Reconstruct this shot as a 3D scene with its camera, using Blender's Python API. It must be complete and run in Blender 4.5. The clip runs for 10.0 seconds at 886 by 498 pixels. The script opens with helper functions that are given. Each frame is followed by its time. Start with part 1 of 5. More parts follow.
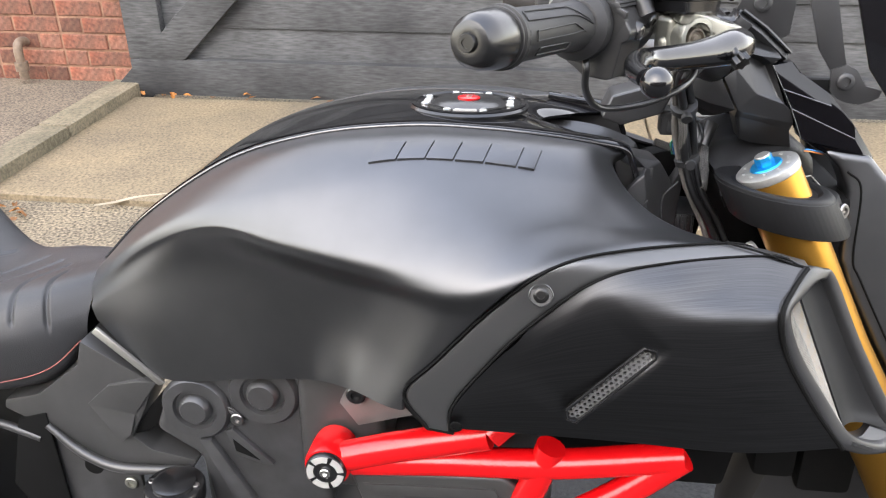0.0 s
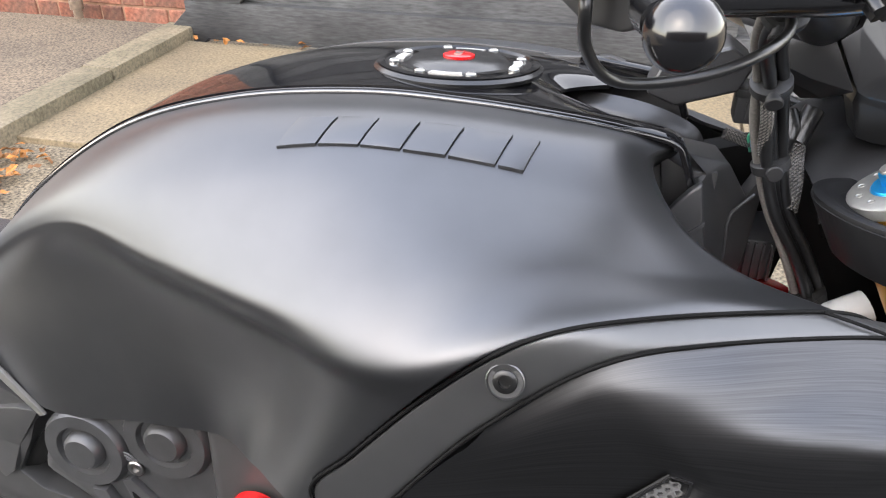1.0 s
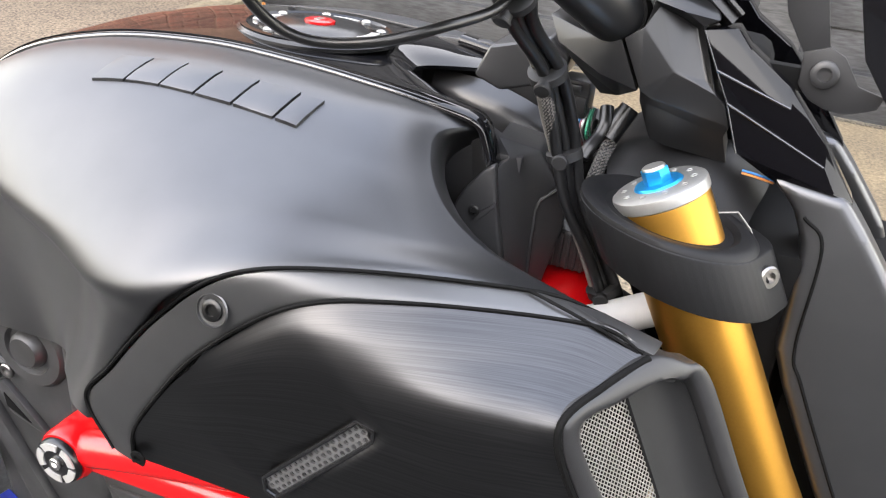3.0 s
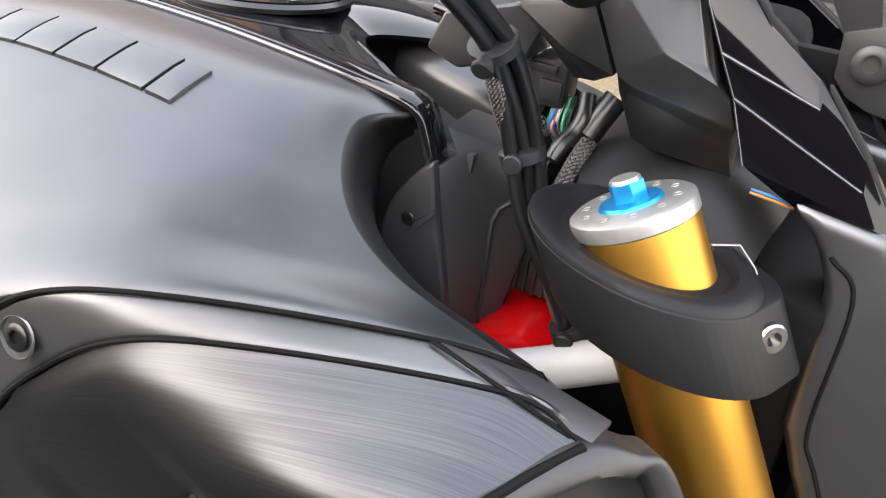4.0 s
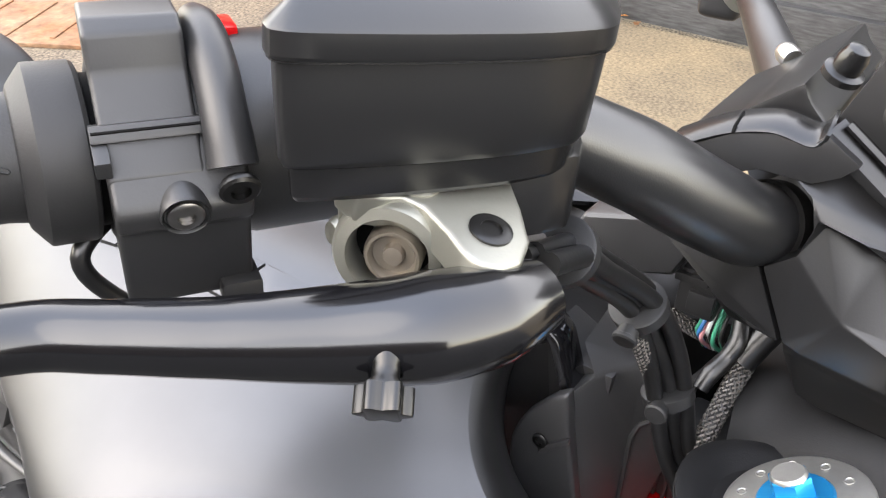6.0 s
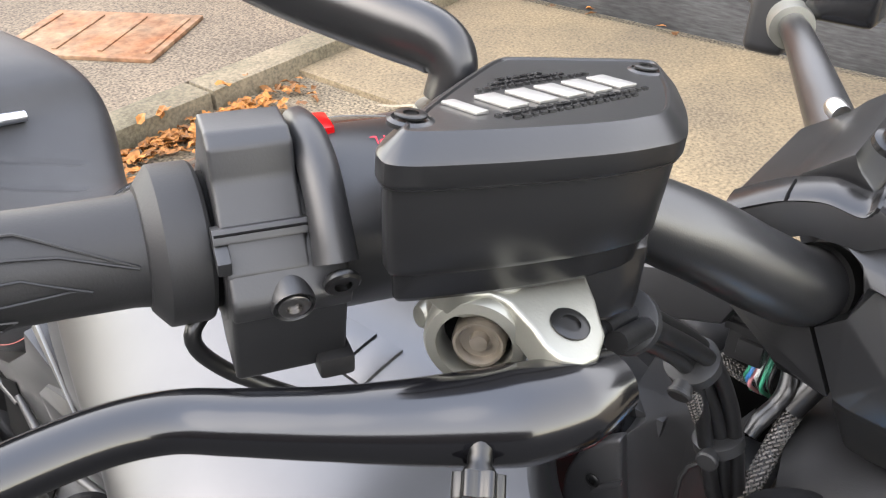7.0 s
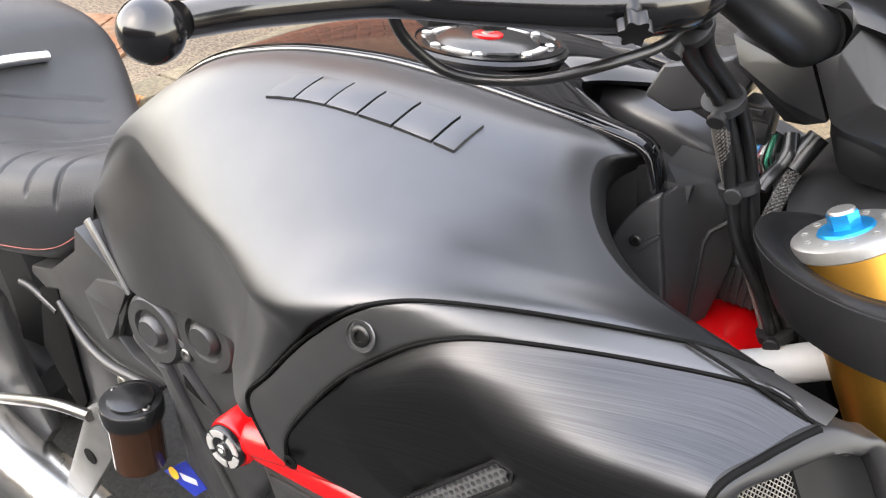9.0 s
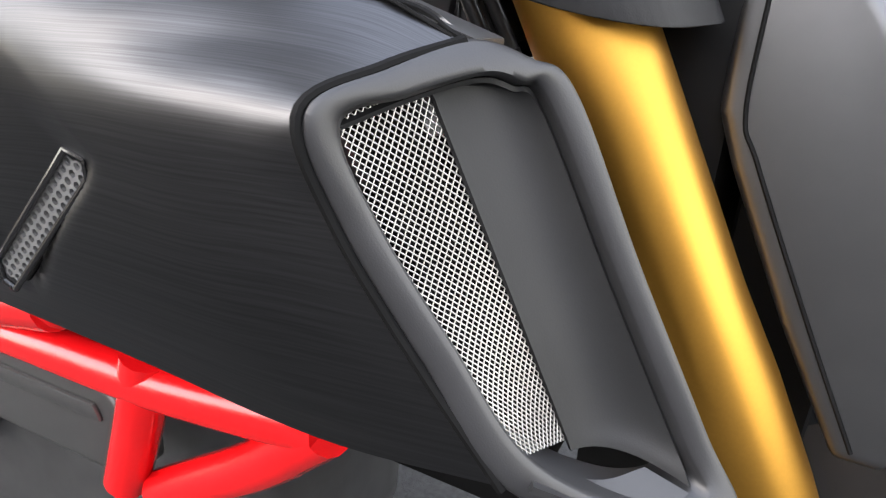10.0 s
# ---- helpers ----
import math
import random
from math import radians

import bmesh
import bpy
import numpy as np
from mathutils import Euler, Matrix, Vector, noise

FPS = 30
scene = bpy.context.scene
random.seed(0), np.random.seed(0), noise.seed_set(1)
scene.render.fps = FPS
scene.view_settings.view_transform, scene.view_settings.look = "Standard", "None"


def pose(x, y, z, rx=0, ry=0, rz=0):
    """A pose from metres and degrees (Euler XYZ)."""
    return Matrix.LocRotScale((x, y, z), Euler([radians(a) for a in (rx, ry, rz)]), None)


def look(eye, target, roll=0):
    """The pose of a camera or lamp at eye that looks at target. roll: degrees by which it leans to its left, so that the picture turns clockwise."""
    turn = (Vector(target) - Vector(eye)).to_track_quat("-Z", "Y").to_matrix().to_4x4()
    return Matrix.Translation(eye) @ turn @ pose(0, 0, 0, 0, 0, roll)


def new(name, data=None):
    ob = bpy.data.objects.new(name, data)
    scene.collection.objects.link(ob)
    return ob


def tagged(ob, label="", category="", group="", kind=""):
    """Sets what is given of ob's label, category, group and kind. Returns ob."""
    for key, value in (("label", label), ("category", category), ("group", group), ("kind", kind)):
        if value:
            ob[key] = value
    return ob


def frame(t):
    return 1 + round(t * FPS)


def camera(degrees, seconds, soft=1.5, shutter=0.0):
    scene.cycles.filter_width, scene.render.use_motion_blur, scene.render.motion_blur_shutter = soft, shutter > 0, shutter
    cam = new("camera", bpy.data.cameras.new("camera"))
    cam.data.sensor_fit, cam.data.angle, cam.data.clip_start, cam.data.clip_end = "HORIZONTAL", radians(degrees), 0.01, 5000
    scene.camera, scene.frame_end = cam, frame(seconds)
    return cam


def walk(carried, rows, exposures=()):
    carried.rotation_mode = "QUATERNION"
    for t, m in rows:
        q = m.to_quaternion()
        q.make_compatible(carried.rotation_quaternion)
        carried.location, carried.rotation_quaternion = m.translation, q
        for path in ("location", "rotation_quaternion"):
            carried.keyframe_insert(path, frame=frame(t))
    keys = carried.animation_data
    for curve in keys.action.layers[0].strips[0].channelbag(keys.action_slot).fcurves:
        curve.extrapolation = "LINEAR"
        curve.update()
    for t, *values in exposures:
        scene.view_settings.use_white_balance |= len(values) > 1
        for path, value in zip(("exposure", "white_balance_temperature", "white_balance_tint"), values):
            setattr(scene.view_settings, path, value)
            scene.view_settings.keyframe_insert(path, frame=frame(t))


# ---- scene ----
cam = camera(57.8, 10.0, soft=1.2)
PATH = [      # seconds, eye, target, roll
    (0, (0.0012, -0.0015, 1.1235), (-0.0002, 0.8801, 0.6516), -0.39),
    (0.5, (0.0596, 0.1723, 1.0754), (0.0109, 1.0372, 0.5758), -0.11),
    (1, (0.0863, 0.2516, 1.0450), (-0.0092, 1.1026, 0.5286), 0.11),
    (1.5, (0.1180, 0.2747, 1.0329), (-0.0116, 1.1190, 0.5130), 0.72),
    (2, (0.1829, 0.2382, 1.0443), (0.0345, 1.0806, 0.5262), 2.04),
    (2.5, (0.2435, 0.1927, 1.0505), (0.0805, 1.0299, 0.5285), 3.36),
    (3, (0.2851, 0.2519, 1.0451), (0.0993, 1.0819, 0.5193), 4.60),
    (3.2, (0.2981, 0.2895, 1.0348), (0.1014, 1.1126, 0.5021), 5.04),
    (4.3, (0.3347, 0.4024, 1.0046), (0.0578, 1.1833, 0.4446), 4.94),
    (4.5, (0.3259, 0.4134, 1.0140), (0.0309, 1.1825, 0.4469), 4.42),
    (5, (0.3057, 0.4472, 1.0452), (-0.0349, 1.1878, 0.4659), 2.51),
    (5.5, (0.2934, 0.4675, 1.0701), (-0.0743, 1.1938, 0.4893), 1.35),
    (5.7, (0.2907, 0.4709, 1.0814), (-0.0868, 1.1923, 0.5007), 0.84),
    (6.8, (0.2796, 0.4643, 1.1293), (-0.1400, 1.1619, 0.5485), -1.08),
    (7, (0.2765, 0.4602, 1.1312), (-0.1503, 1.1557, 0.5531), -1.16),
    (7.5, (0.2413, 0.4141, 1.1367), (-0.1996, 1.1068, 0.5659), -1.31),
    (8, (0.2116, 0.3697, 1.1373), (-0.2260, 1.0707, 0.5742), -1.19),
    (8.5, (0.2347, 0.3206, 1.1035), (-0.1763, 1.0452, 0.5503), -0.42),
    (9, (0.2853, 0.2815, 1.0636), (-0.0927, 1.0249, 0.5119), -0.04),
    (9.5, (0.3612, 0.3246, 0.9582), (0.0249, 1.0954, 0.4172), 0.76),
    (10, (0.4185, 0.3444, 0.8568), (0.1204, 1.1451, 0.3371), 1.19),
]
walk(cam, [(t, look(eye, target, roll)) for t, eye, target, roll in PATH],
     exposures=[(0.0, 2.38, 6500, 10), (1.5, 2.48, 6500, 10), (3.0, 2.53, 6600, 10), (4.5, 2.62, 6800, 10), (5.5, 2.62, 6800, 10), (7.0, 2.46, 6600, 10), (8.0, 2.40, 6600, 10), (9.0, 2.52, 6750, 10), (10.0, 2.54, 6450, 10)])

# ---- light: bright hazy sky, low soft sun behind the camera ----
SUN_EL, SUN_AZ = 40.0, 212.0
world = bpy.data.worlds.new("sky")
scene.world = world
world.use_nodes = True
wn = world.node_tree
sky = wn.nodes.new("ShaderNodeTexSky")
sky.sky_type, sky.sun_disc = "NISHITA", False
sky.sun_elevation, sky.sun_rotation = radians(SUN_EL), radians(SUN_AZ)
sky.air_density, sky.dust_density, sky.ozone_density = 1.0, 1.2, 1.2
haze = wn.nodes.new("ShaderNodeHueSaturation")
haze.inputs["Saturation"].default_value = 0.9
wn.links.new(sky.outputs[0], haze.inputs["Color"])
veil = wn.nodes.new("ShaderNodeMix")          # thin bright cloud over the whole sky
veil.data_type = "RGBA"
veil.inputs[0].default_value = 0.7
cloud = wn.nodes.new("ShaderNodeMix")         # warm and bright low down, bluer overhead
cloud.data_type = "RGBA"
cloud.inputs[6].default_value, cloud.inputs[7].default_value = (3.85, 3.40, 2.78, 1), (2.00, 2.10, 2.42, 1)
up = wn.nodes.new("ShaderNodeTexCoord")
height = wn.nodes.new("ShaderNodeSeparateXYZ")
thin = wn.nodes.new("ShaderNodeMapRange")
thin.inputs["From Min"].default_value, thin.inputs["From Max"].default_value = 0.15, 0.95
wn.links.new(up.outputs["Generated"], height.inputs[0])
wn.links.new(height.outputs["Z"], thin.inputs["Value"])
wn.links.new(thin.outputs["Result"], cloud.inputs[0])
wn.links.new(cloud.outputs[2], veil.inputs[7])
wn.links.new(haze.outputs[0], veil.inputs[6])
wn.links.new(veil.outputs[2], wn.nodes["Background"].inputs[0])
wn.nodes["Background"].inputs[1].default_value = 0.32
sun = new("sun", bpy.data.lights.new("sun", "SUN"))
sun.data.energy, sun.data.angle, sun.data.color = 0.45, radians(80), (1.0, 0.88, 0.70)
a = radians(SUN_AZ)
sun.matrix_world = look((0, 0, 6), Vector((0, 0, 6)) - Vector((math.sin(a) * math.cos(radians(SUN_EL)), math.cos(a) * math.cos(radians(SUN_EL)), math.sin(radians(SUN_EL)))))


# ---- materials ----
def material(name, base, rough=0.5, metal=0.0, coat=0.0, spec=0.5, vary=0.15, scale=30.0, bump=0.0, bump_scale=400.0, second=None,
             second_scale=6.0, second_amount=0.5, rough_vary=0.08, stretch=None, by_object=0.0, aniso=0.0, uv=False):
    """A surface with two scales of variation: fine grain and broad patches, with relief."""
    m = bpy.data.materials.new(name)
    m.use_nodes = True
    nt = m.node_tree
    N, L = nt.nodes, nt.links
    b = N["Principled BSDF"]
    b.inputs["Metallic"].default_value = metal
    b.inputs["Coat Weight"].default_value = coat
    b.inputs["Coat Roughness"].default_value = 0.03
    b.inputs["Specular IOR Level"].default_value = spec
    b.inputs["Anisotropic"].default_value = aniso
    co = N.new("ShaderNodeTexCoord")
    vec = co.outputs["UV"] if uv else co.outputs["Object"]
    if stretch:
        mp = N.new("ShaderNodeMapping")
        mp.inputs["Rotation"].default_value = [radians(v) for v in stretch[3:]]
        mp.inputs["Scale"].default_value = stretch[:3]
        L.new(vec, mp.inputs["Vector"])
        vec = mp.outputs["Vector"]

    def noise_tex(s, detail=4.0, v=vec):
        t = N.new("ShaderNodeTexNoise")
        t.inputs["Scale"].default_value, t.inputs["Detail"].default_value = s, detail
        L.new(v, t.inputs["Vector"])
        return t.outputs["Fac"]

    def ramp(f, lo, hi):
        r = N.new("ShaderNodeMapRange")
        r.inputs["From Min"].default_value, r.inputs["From Max"].default_value = 0.3, 0.7
        r.inputs["To Min"].default_value, r.inputs["To Max"].default_value = lo, hi
        L.new(f, r.inputs["Value"])
        return r.outputs["Result"]

    fine = noise_tex(scale)
    broad = noise_tex(second_scale, 5.0, co.outputs["Object"])
    mix = N.new("ShaderNodeMix")
    mix.data_type = "RGBA"
    mix.inputs[6].default_value = (*base, 1)
    mix.inputs[7].default_value = (*(second or [c * 0.75 for c in base]), 1)
    L.new(ramp(broad, 0.0, second_amount), mix.inputs[0])
    hsv = N.new("ShaderNodeHueSaturation")
    L.new(mix.outputs[2], hsv.inputs["Color"])
    val = ramp(fine, 1 - vary, 1 + vary)
    if by_object:
        info = N.new("ShaderNodeObjectInfo")
        r = N.new("ShaderNodeMapRange")
        r.inputs["To Min"].default_value, r.inputs["To Max"].default_value = 1 - by_object, 1 + by_object
        L.new(info.outputs["Random"], r.inputs["Value"])
        mul = N.new("ShaderNodeMath")
        mul.operation = "MULTIPLY"
        L.new(val, mul.inputs[0])
        L.new(r.outputs["Result"], mul.inputs[1])
        val = mul.outputs[0]
    L.new(val, hsv.inputs["Value"])
    L.new(hsv.outputs["Color"], b.inputs["Base Color"])
    L.new(ramp(broad, rough * (1 - rough_vary), min(1.0, rough * (1 + rough_vary))), b.inputs["Roughness"])
    if bump:
        bp = N.new("ShaderNodeBump")
        bp.inputs["Strength"].default_value = 0.6
        bp.inputs["Distance"].default_value = bump
        L.new(noise_tex(bump_scale, 3.0), bp.inputs["Height"])
        L.new(bp.outputs["Normal"], b.inputs["Normal"])
    return m


SATIN = material("satin_black_paint", (0.112, 0.113, 0.117), 0.41, metal=1.0, vary=0.03, rough_vary=0.05, second_amount=0.15)
GLOSS = material("gloss_black_paint", (0.006, 0.006, 0.007), 0.05, vary=0.02)
BRUSHED = material("brushed_black_metal", (0.078, 0.078, 0.080), 0.35, metal=1.0, vary=0.18, scale=900, stretch=(0.012, 1, 1, 0, 0, 0), second_amount=0.2, rough_vary=0.04, bump=0.000014, bump_scale=900, uv=True)
MESH_GREY = material("grey_expanded_metal", (0.22, 0.22, 0.22), 0.45, metal=0.7, vary=0.1)
LEVER_BLACK = material("polished_black_coating", (0.004, 0.004, 0.0048), 0.16, spec=0.75, coat=0.12, vary=0.05)
SEMI = material("semi_gloss_black", (0.006, 0.006, 0.0065), 0.24, spec=0.6, vary=0.05)
MOULDED = material("moulded_black_plastic", (0.009, 0.009, 0.0095), 0.30, spec=0.7, vary=0.08, bump=0.00003, bump_scale=800)
ORANGE_WIRE = material("orange_wire", (0.55, 0.20, 0.05), 0.4)
STRIP = material("satin_black_plastic", (0.135, 0.135, 0.136), 0.42, metal=0.9, vary=0.04)
HOUSE_BRICK = material("dark_house_brick", (0.038, 0.028, 0.023), 0.9, vary=0.3, scale=6, second_scale=1.0)
CABLE = material("sheathed_black_cable", (0.009, 0.009, 0.0094), 0.31, spec=0.65, vary=0.2, bump=0.0001, bump_scale=300)
PLASTIC = material("grained_black_plastic", (0.019, 0.019, 0.0197), 0.40, spec=0.6, vary=0.15, bump=0.00005, bump_scale=1400)
SMOOTH_PLASTIC = material("smooth_black_plastic", (0.0075, 0.0075, 0.008), 0.25, spec=0.65, vary=0.05)
CAST_BLACK = material("grained_black_casting", (0.0075, 0.0075, 0.008), 0.50, spec=0.24, vary=0.25, bump=0.00012, bump_scale=1100)
FAR_TRIM = material("smooth_grey_black_trim", (0.03, 0.03, 0.031), 0.30, spec=0.6, vary=0.05)
RIM = material("satin_black_moulding", (0.021, 0.021, 0.022), 0.40, spec=0.5, vary=0.08, bump=0.0001, bump_scale=1300)
# near-black base: the shade of gaps and hollows is put into the colour
DARK = material("black_with_shade", (0.004, 0.004, 0.004), 0.7, spec=0.1, vary=0.2)
RUBBER = material("black_rubber", (0.0145, 0.0145, 0.015), 0.52, spec=0.42, vary=0.12, bump=0.00010, bump_scale=1300)
LEATHER = material("black_leather", (0.024, 0.0243, 0.0255), 0.5, vary=0.1, bump=0.0006, bump_scale=700)
ENGINE = material("dark_cast_metal", (0.080, 0.080, 0.082), 0.40, metal=0.6, spec=0.4, vary=0.15, bump=0.0002, bump_scale=600, second=(0.055, 0.054, 0.052), second_scale=14)
RED = material("red_gloss_paint", (0.60, 0.004, 0.006), 0.24, coat=0.25, vary=0.04)
GOLD = material("gold_anodised_metal", (0.50, 0.262, 0.046), 0.39, metal=1.0, vary=0.03, scale=500)
CAP_ALU = material("matt_machined_aluminium", (0.40, 0.395, 0.375), 0.45, metal=0.85, vary=0.04, scale=300)
GUNMETAL = material("gunmetal_knob", (0.045, 0.045, 0.045), 0.3, metal=0.9)
MESH_SILVER = material("silver_expanded_metal", (0.34, 0.332, 0.312), 0.42, metal=0.8, vary=0.1)
BRAID_DARK = material("dark_braid_strand", (0.02, 0.02, 0.02), 0.5)
SATIN_SILVER = material("satin_silver_paint", (0.42, 0.41, 0.39), 0.45, metal=0.25, vary=0.08)
ALU = material("machined_aluminium", (0.72, 0.71, 0.68), 0.28, metal=1.0, vary=0.05, scale=300)
CAST_ALU = material("cast_silver_metal", (0.31, 0.308, 0.270), 0.45, metal=0.85, vary=0.08, bump=0.0001, bump_scale=900)
PISTON = material("worn_piston_metal", (0.24, 0.21, 0.17), 0.4, metal=0.6, vary=0.2)
TRIM_GREY = material("brushed_grey_trim", (0.25, 0.245, 0.23), 0.45, metal=0.8, vary=0.1)
STEEL = material("dark_steel_bolt", (0.30, 0.29, 0.28), 0.3, metal=1.0, vary=0.1)
BLUE = material("blue_anodised_metal", (0.02, 0.33, 0.72), 0.28, metal=0.7, vary=0.05)
WHITE = material("white_hose", (0.6, 0.6, 0.59), 0.4, vary=0.05)
STITCH = material("red_thread", (0.36, 0.12, 0.10), 0.7)
BADGE = material("polished_silver_badge", (0.55, 0.57, 0.62), 0.28, metal=1.0)
LABEL_BLUE = material("blue_label", (0.015, 0.03, 0.30), 0.35)
LABEL_YELLOW = material("yellow_label", (0.85, 0.45, 0.03), 0.4)
AMBER = material("amber_fluid", (0.035, 0.014, 0.006), 0.15, coat=0.5)
BRAID = material("braided_sleeve", (0.14, 0.1295, 0.119), 0.45, vary=0.3, scale=700, by_object=0.2)
GREEN = material("green_wire", (0.05, 0.30, 0.18), 0.4)
PINK_WIRE = material("pink_wire", (0.50, 0.22, 0.24), 0.4)
BLUE_WIRE = material("blue_wire", (0.04, 0.18, 0.45), 0.4)
REDPRINT = material("red_print", (0.55, 0.03, 0.05), 0.5)
BOX = material("grey_black_cover", (0.085, 0.084, 0.083), 0.38, metal=0.6, spec=0.45, vary=0.06)
GREY_CAST = material("grey_cast_bracket", (0.20, 0.198, 0.19), 0.42, metal=0.6, vary=0.12, bump=0.0001, bump_scale=700)
CONCRETE = material("worn_concrete", (0.215, 0.166, 0.098), 0.9, vary=0.40, scale=95, bump=0.0015, bump_scale=160, second=(0.125, 0.100, 0.066), second_scale=2.4, second_amount=0.9)
ROUGH_CONCRETE = material("pebbled_concrete", (0.18, 0.145, 0.095), 0.95, vary=0.9, scale=100, bump=0.003, bump_scale=130, second=(0.1125, 0.0927, 0.0648), second_scale=3.2, second_amount=0.9)
TARMAC = material("grey_brown_tarmac", (0.175, 0.138, 0.096), 0.95, vary=0.65, scale=105, bump=0.002, bump_scale=150, second=(0.100, 0.083, 0.062), second_scale=2.0, second_amount=0.8)
KERB = material("weathered_kerb_stone", (0.21, 0.172, 0.115), 0.9, vary=0.35, scale=90, bump=0.003, bump_scale=90, second=(0.095, 0.086, 0.055), second_scale=3.5, second_amount=0.9)
ROAD = material("dark_road", (0.024, 0.024, 0.023), 0.9, vary=0.4, scale=120, bump=0.004, bump_scale=120)
BRICK = material("red_brick", (0.23, 0.070, 0.038), 0.88, vary=0.4, scale=70, bump=0.0015, bump_scale=90, second=(0.125, 0.066, 0.046), second_scale=7, second_amount=1.0, by_object=0.35)
SHROUD = material("satin_black_shroud", (0.120, 0.121, 0.125), 0.36, metal=0.92, vary=0.04)
SCOOP_WALL = material("fine_matt_black_plastic", (0.009, 0.0092, 0.0096), 0.55, spec=0.4, vary=0.1, bump=0.00008, bump_scale=1200)
TRIM_BLACK = material("grained_grey_black_trim", (0.026, 0.026, 0.027), 0.42, spec=0.6, vary=0.1, bump=0.0001, bump_scale=1300)
# extra-glossy black for beads that imitate edge highlights
BEAD = material("highlight_bead_black", (0.01, 0.01, 0.011), 0.18, spec=1.0, coat=1.0, vary=0.02)
INSERT = material("deep_gloss_black", (0.003, 0.003, 0.004), 0.06, spec=0.38, vary=0.02)
COWL_BLACK = material("satin_black_cowl", (0.009, 0.009, 0.0095), 0.34, spec=0.6, vary=0.05, bump=0.00004, bump_scale=900)
BAR_BLACK = material("fine_grain_black_coating", (0.010, 0.010, 0.0105), 0.30, spec=1.0, vary=0.1, bump=0.0001, bump_scale=1500)
PALE_MORTAR = material("pale_mortar", (0.34, 0.29, 0.21), 0.95, vary=0.2, bump=0.002, bump_scale=120)
MORTAR = material("lime_mortar", (0.24, 0.135, 0.085), 0.95, vary=0.3, bump=0.003, bump_scale=90, second=(0.17, 0.10, 0.07), second_scale=5)
BLACK_WOOD = material("black_stained_wood", (0.030, 0.0305, 0.032), 0.72, spec=0.3, vary=0.35, scale=6, stretch=(1.0, 22, 22, 0, 0, 7.6), bump=0.003, bump_scale=7, second=(0.095, 0.097, 0.098), second_scale=2.6, second_amount=0.8, by_object=0.35)
RUST = material("rusty_steel_plate", (0.24, 0.165, 0.10), 0.85, vary=0.35, scale=30, second=(0.21, 0.085, 0.035), second_scale=6, second_amount=0.95, bump=0.002, bump_scale=60)
LEAF = material("dry_leaf", (0.30, 0.12, 0.022), 0.7, vary=0.3, scale=40, by_object=0.55, second=(0.15, 0.06, 0.015), second_scale=8)
PIPE = material("old_metal_pipe", (0.20, 0.15, 0.11), 0.6, metal=0.4, vary=0.3, scale=40)


# ---- mesh helpers ----
def spline(points, n):
    """n points along a smooth curve through the given ones."""
    p = np.array(points, float)
    k = len(p)
    ext = np.vstack([2 * p[0] - p[1], p, 2 * p[-1] - p[-2]])
    out = []
    for s in np.linspace(0, k - 1, n):
        i = min(int(s), k - 2)
        f = s - i
        a, b, c, d = ext[i], ext[i + 1], ext[i + 2], ext[i + 3]
        out.append(0.5 * (2 * b + (c - a) * f + (2 * a - 5 * b + 4 * c - d) * f * f + (3 * b - a - 3 * c + d) * f ** 3))
    return np.array(out)


def surface(rails, nu, nv):
    """A smooth grid through rail curves: [v][u]."""
    r = np.array([spline(rail, nu) for rail in rails])
    return np.array([spline(r[:, j], nv) for j in range(nu)]).transpose(1, 0, 2)


def grid_mesh(g, thick=0.0, flip=False):
    nv, nu, _ = g.shape
    du, dv = np.gradient(g, axis=1), np.gradient(g, axis=0)
    n = np.cross(du, dv)
    n /= np.linalg.norm(n, axis=2, keepdims=True) + 1e-12
    if flip:
        n = -n
    verts = list(g.reshape(-1, 3))
    quads = [(j * nu + i, j * nu + i + 1, (j + 1) * nu + i + 1, (j + 1) * nu + i) for j in range(nv - 1) for i in range(nu - 1)]
    if thick:
        k = nv * nu
        verts += list((g - n * thick).reshape(-1, 3))
        quads += [tuple(k + v for v in reversed(q)) for q in quads]
        rim = [i for i in range(nu)] + [j * nu + nu - 1 for j in range(1, nv)] + [(nv - 1) * nu + i for i in range(nu - 2, -1, -1)] + [j * nu for j in range(nv - 2, 0, -1)]
        quads += [(rim[(i + 1) % len(rim)], rim[i], k + rim[i], k + rim[(i + 1) % len(rim)]) for i in range(len(rim))]
    return from_lists(verts, quads)


def from_lists(verts, faces):
    bm = bmesh.new()
    vs = [bm.verts.new(v) for v in verts]
    for f in faces:
        try:
            bm.faces.new([vs[i] for i in f])
        except ValueError:
            pass
    bmesh.ops.recalc_face_normals(bm, faces=bm.faces)
    return bm


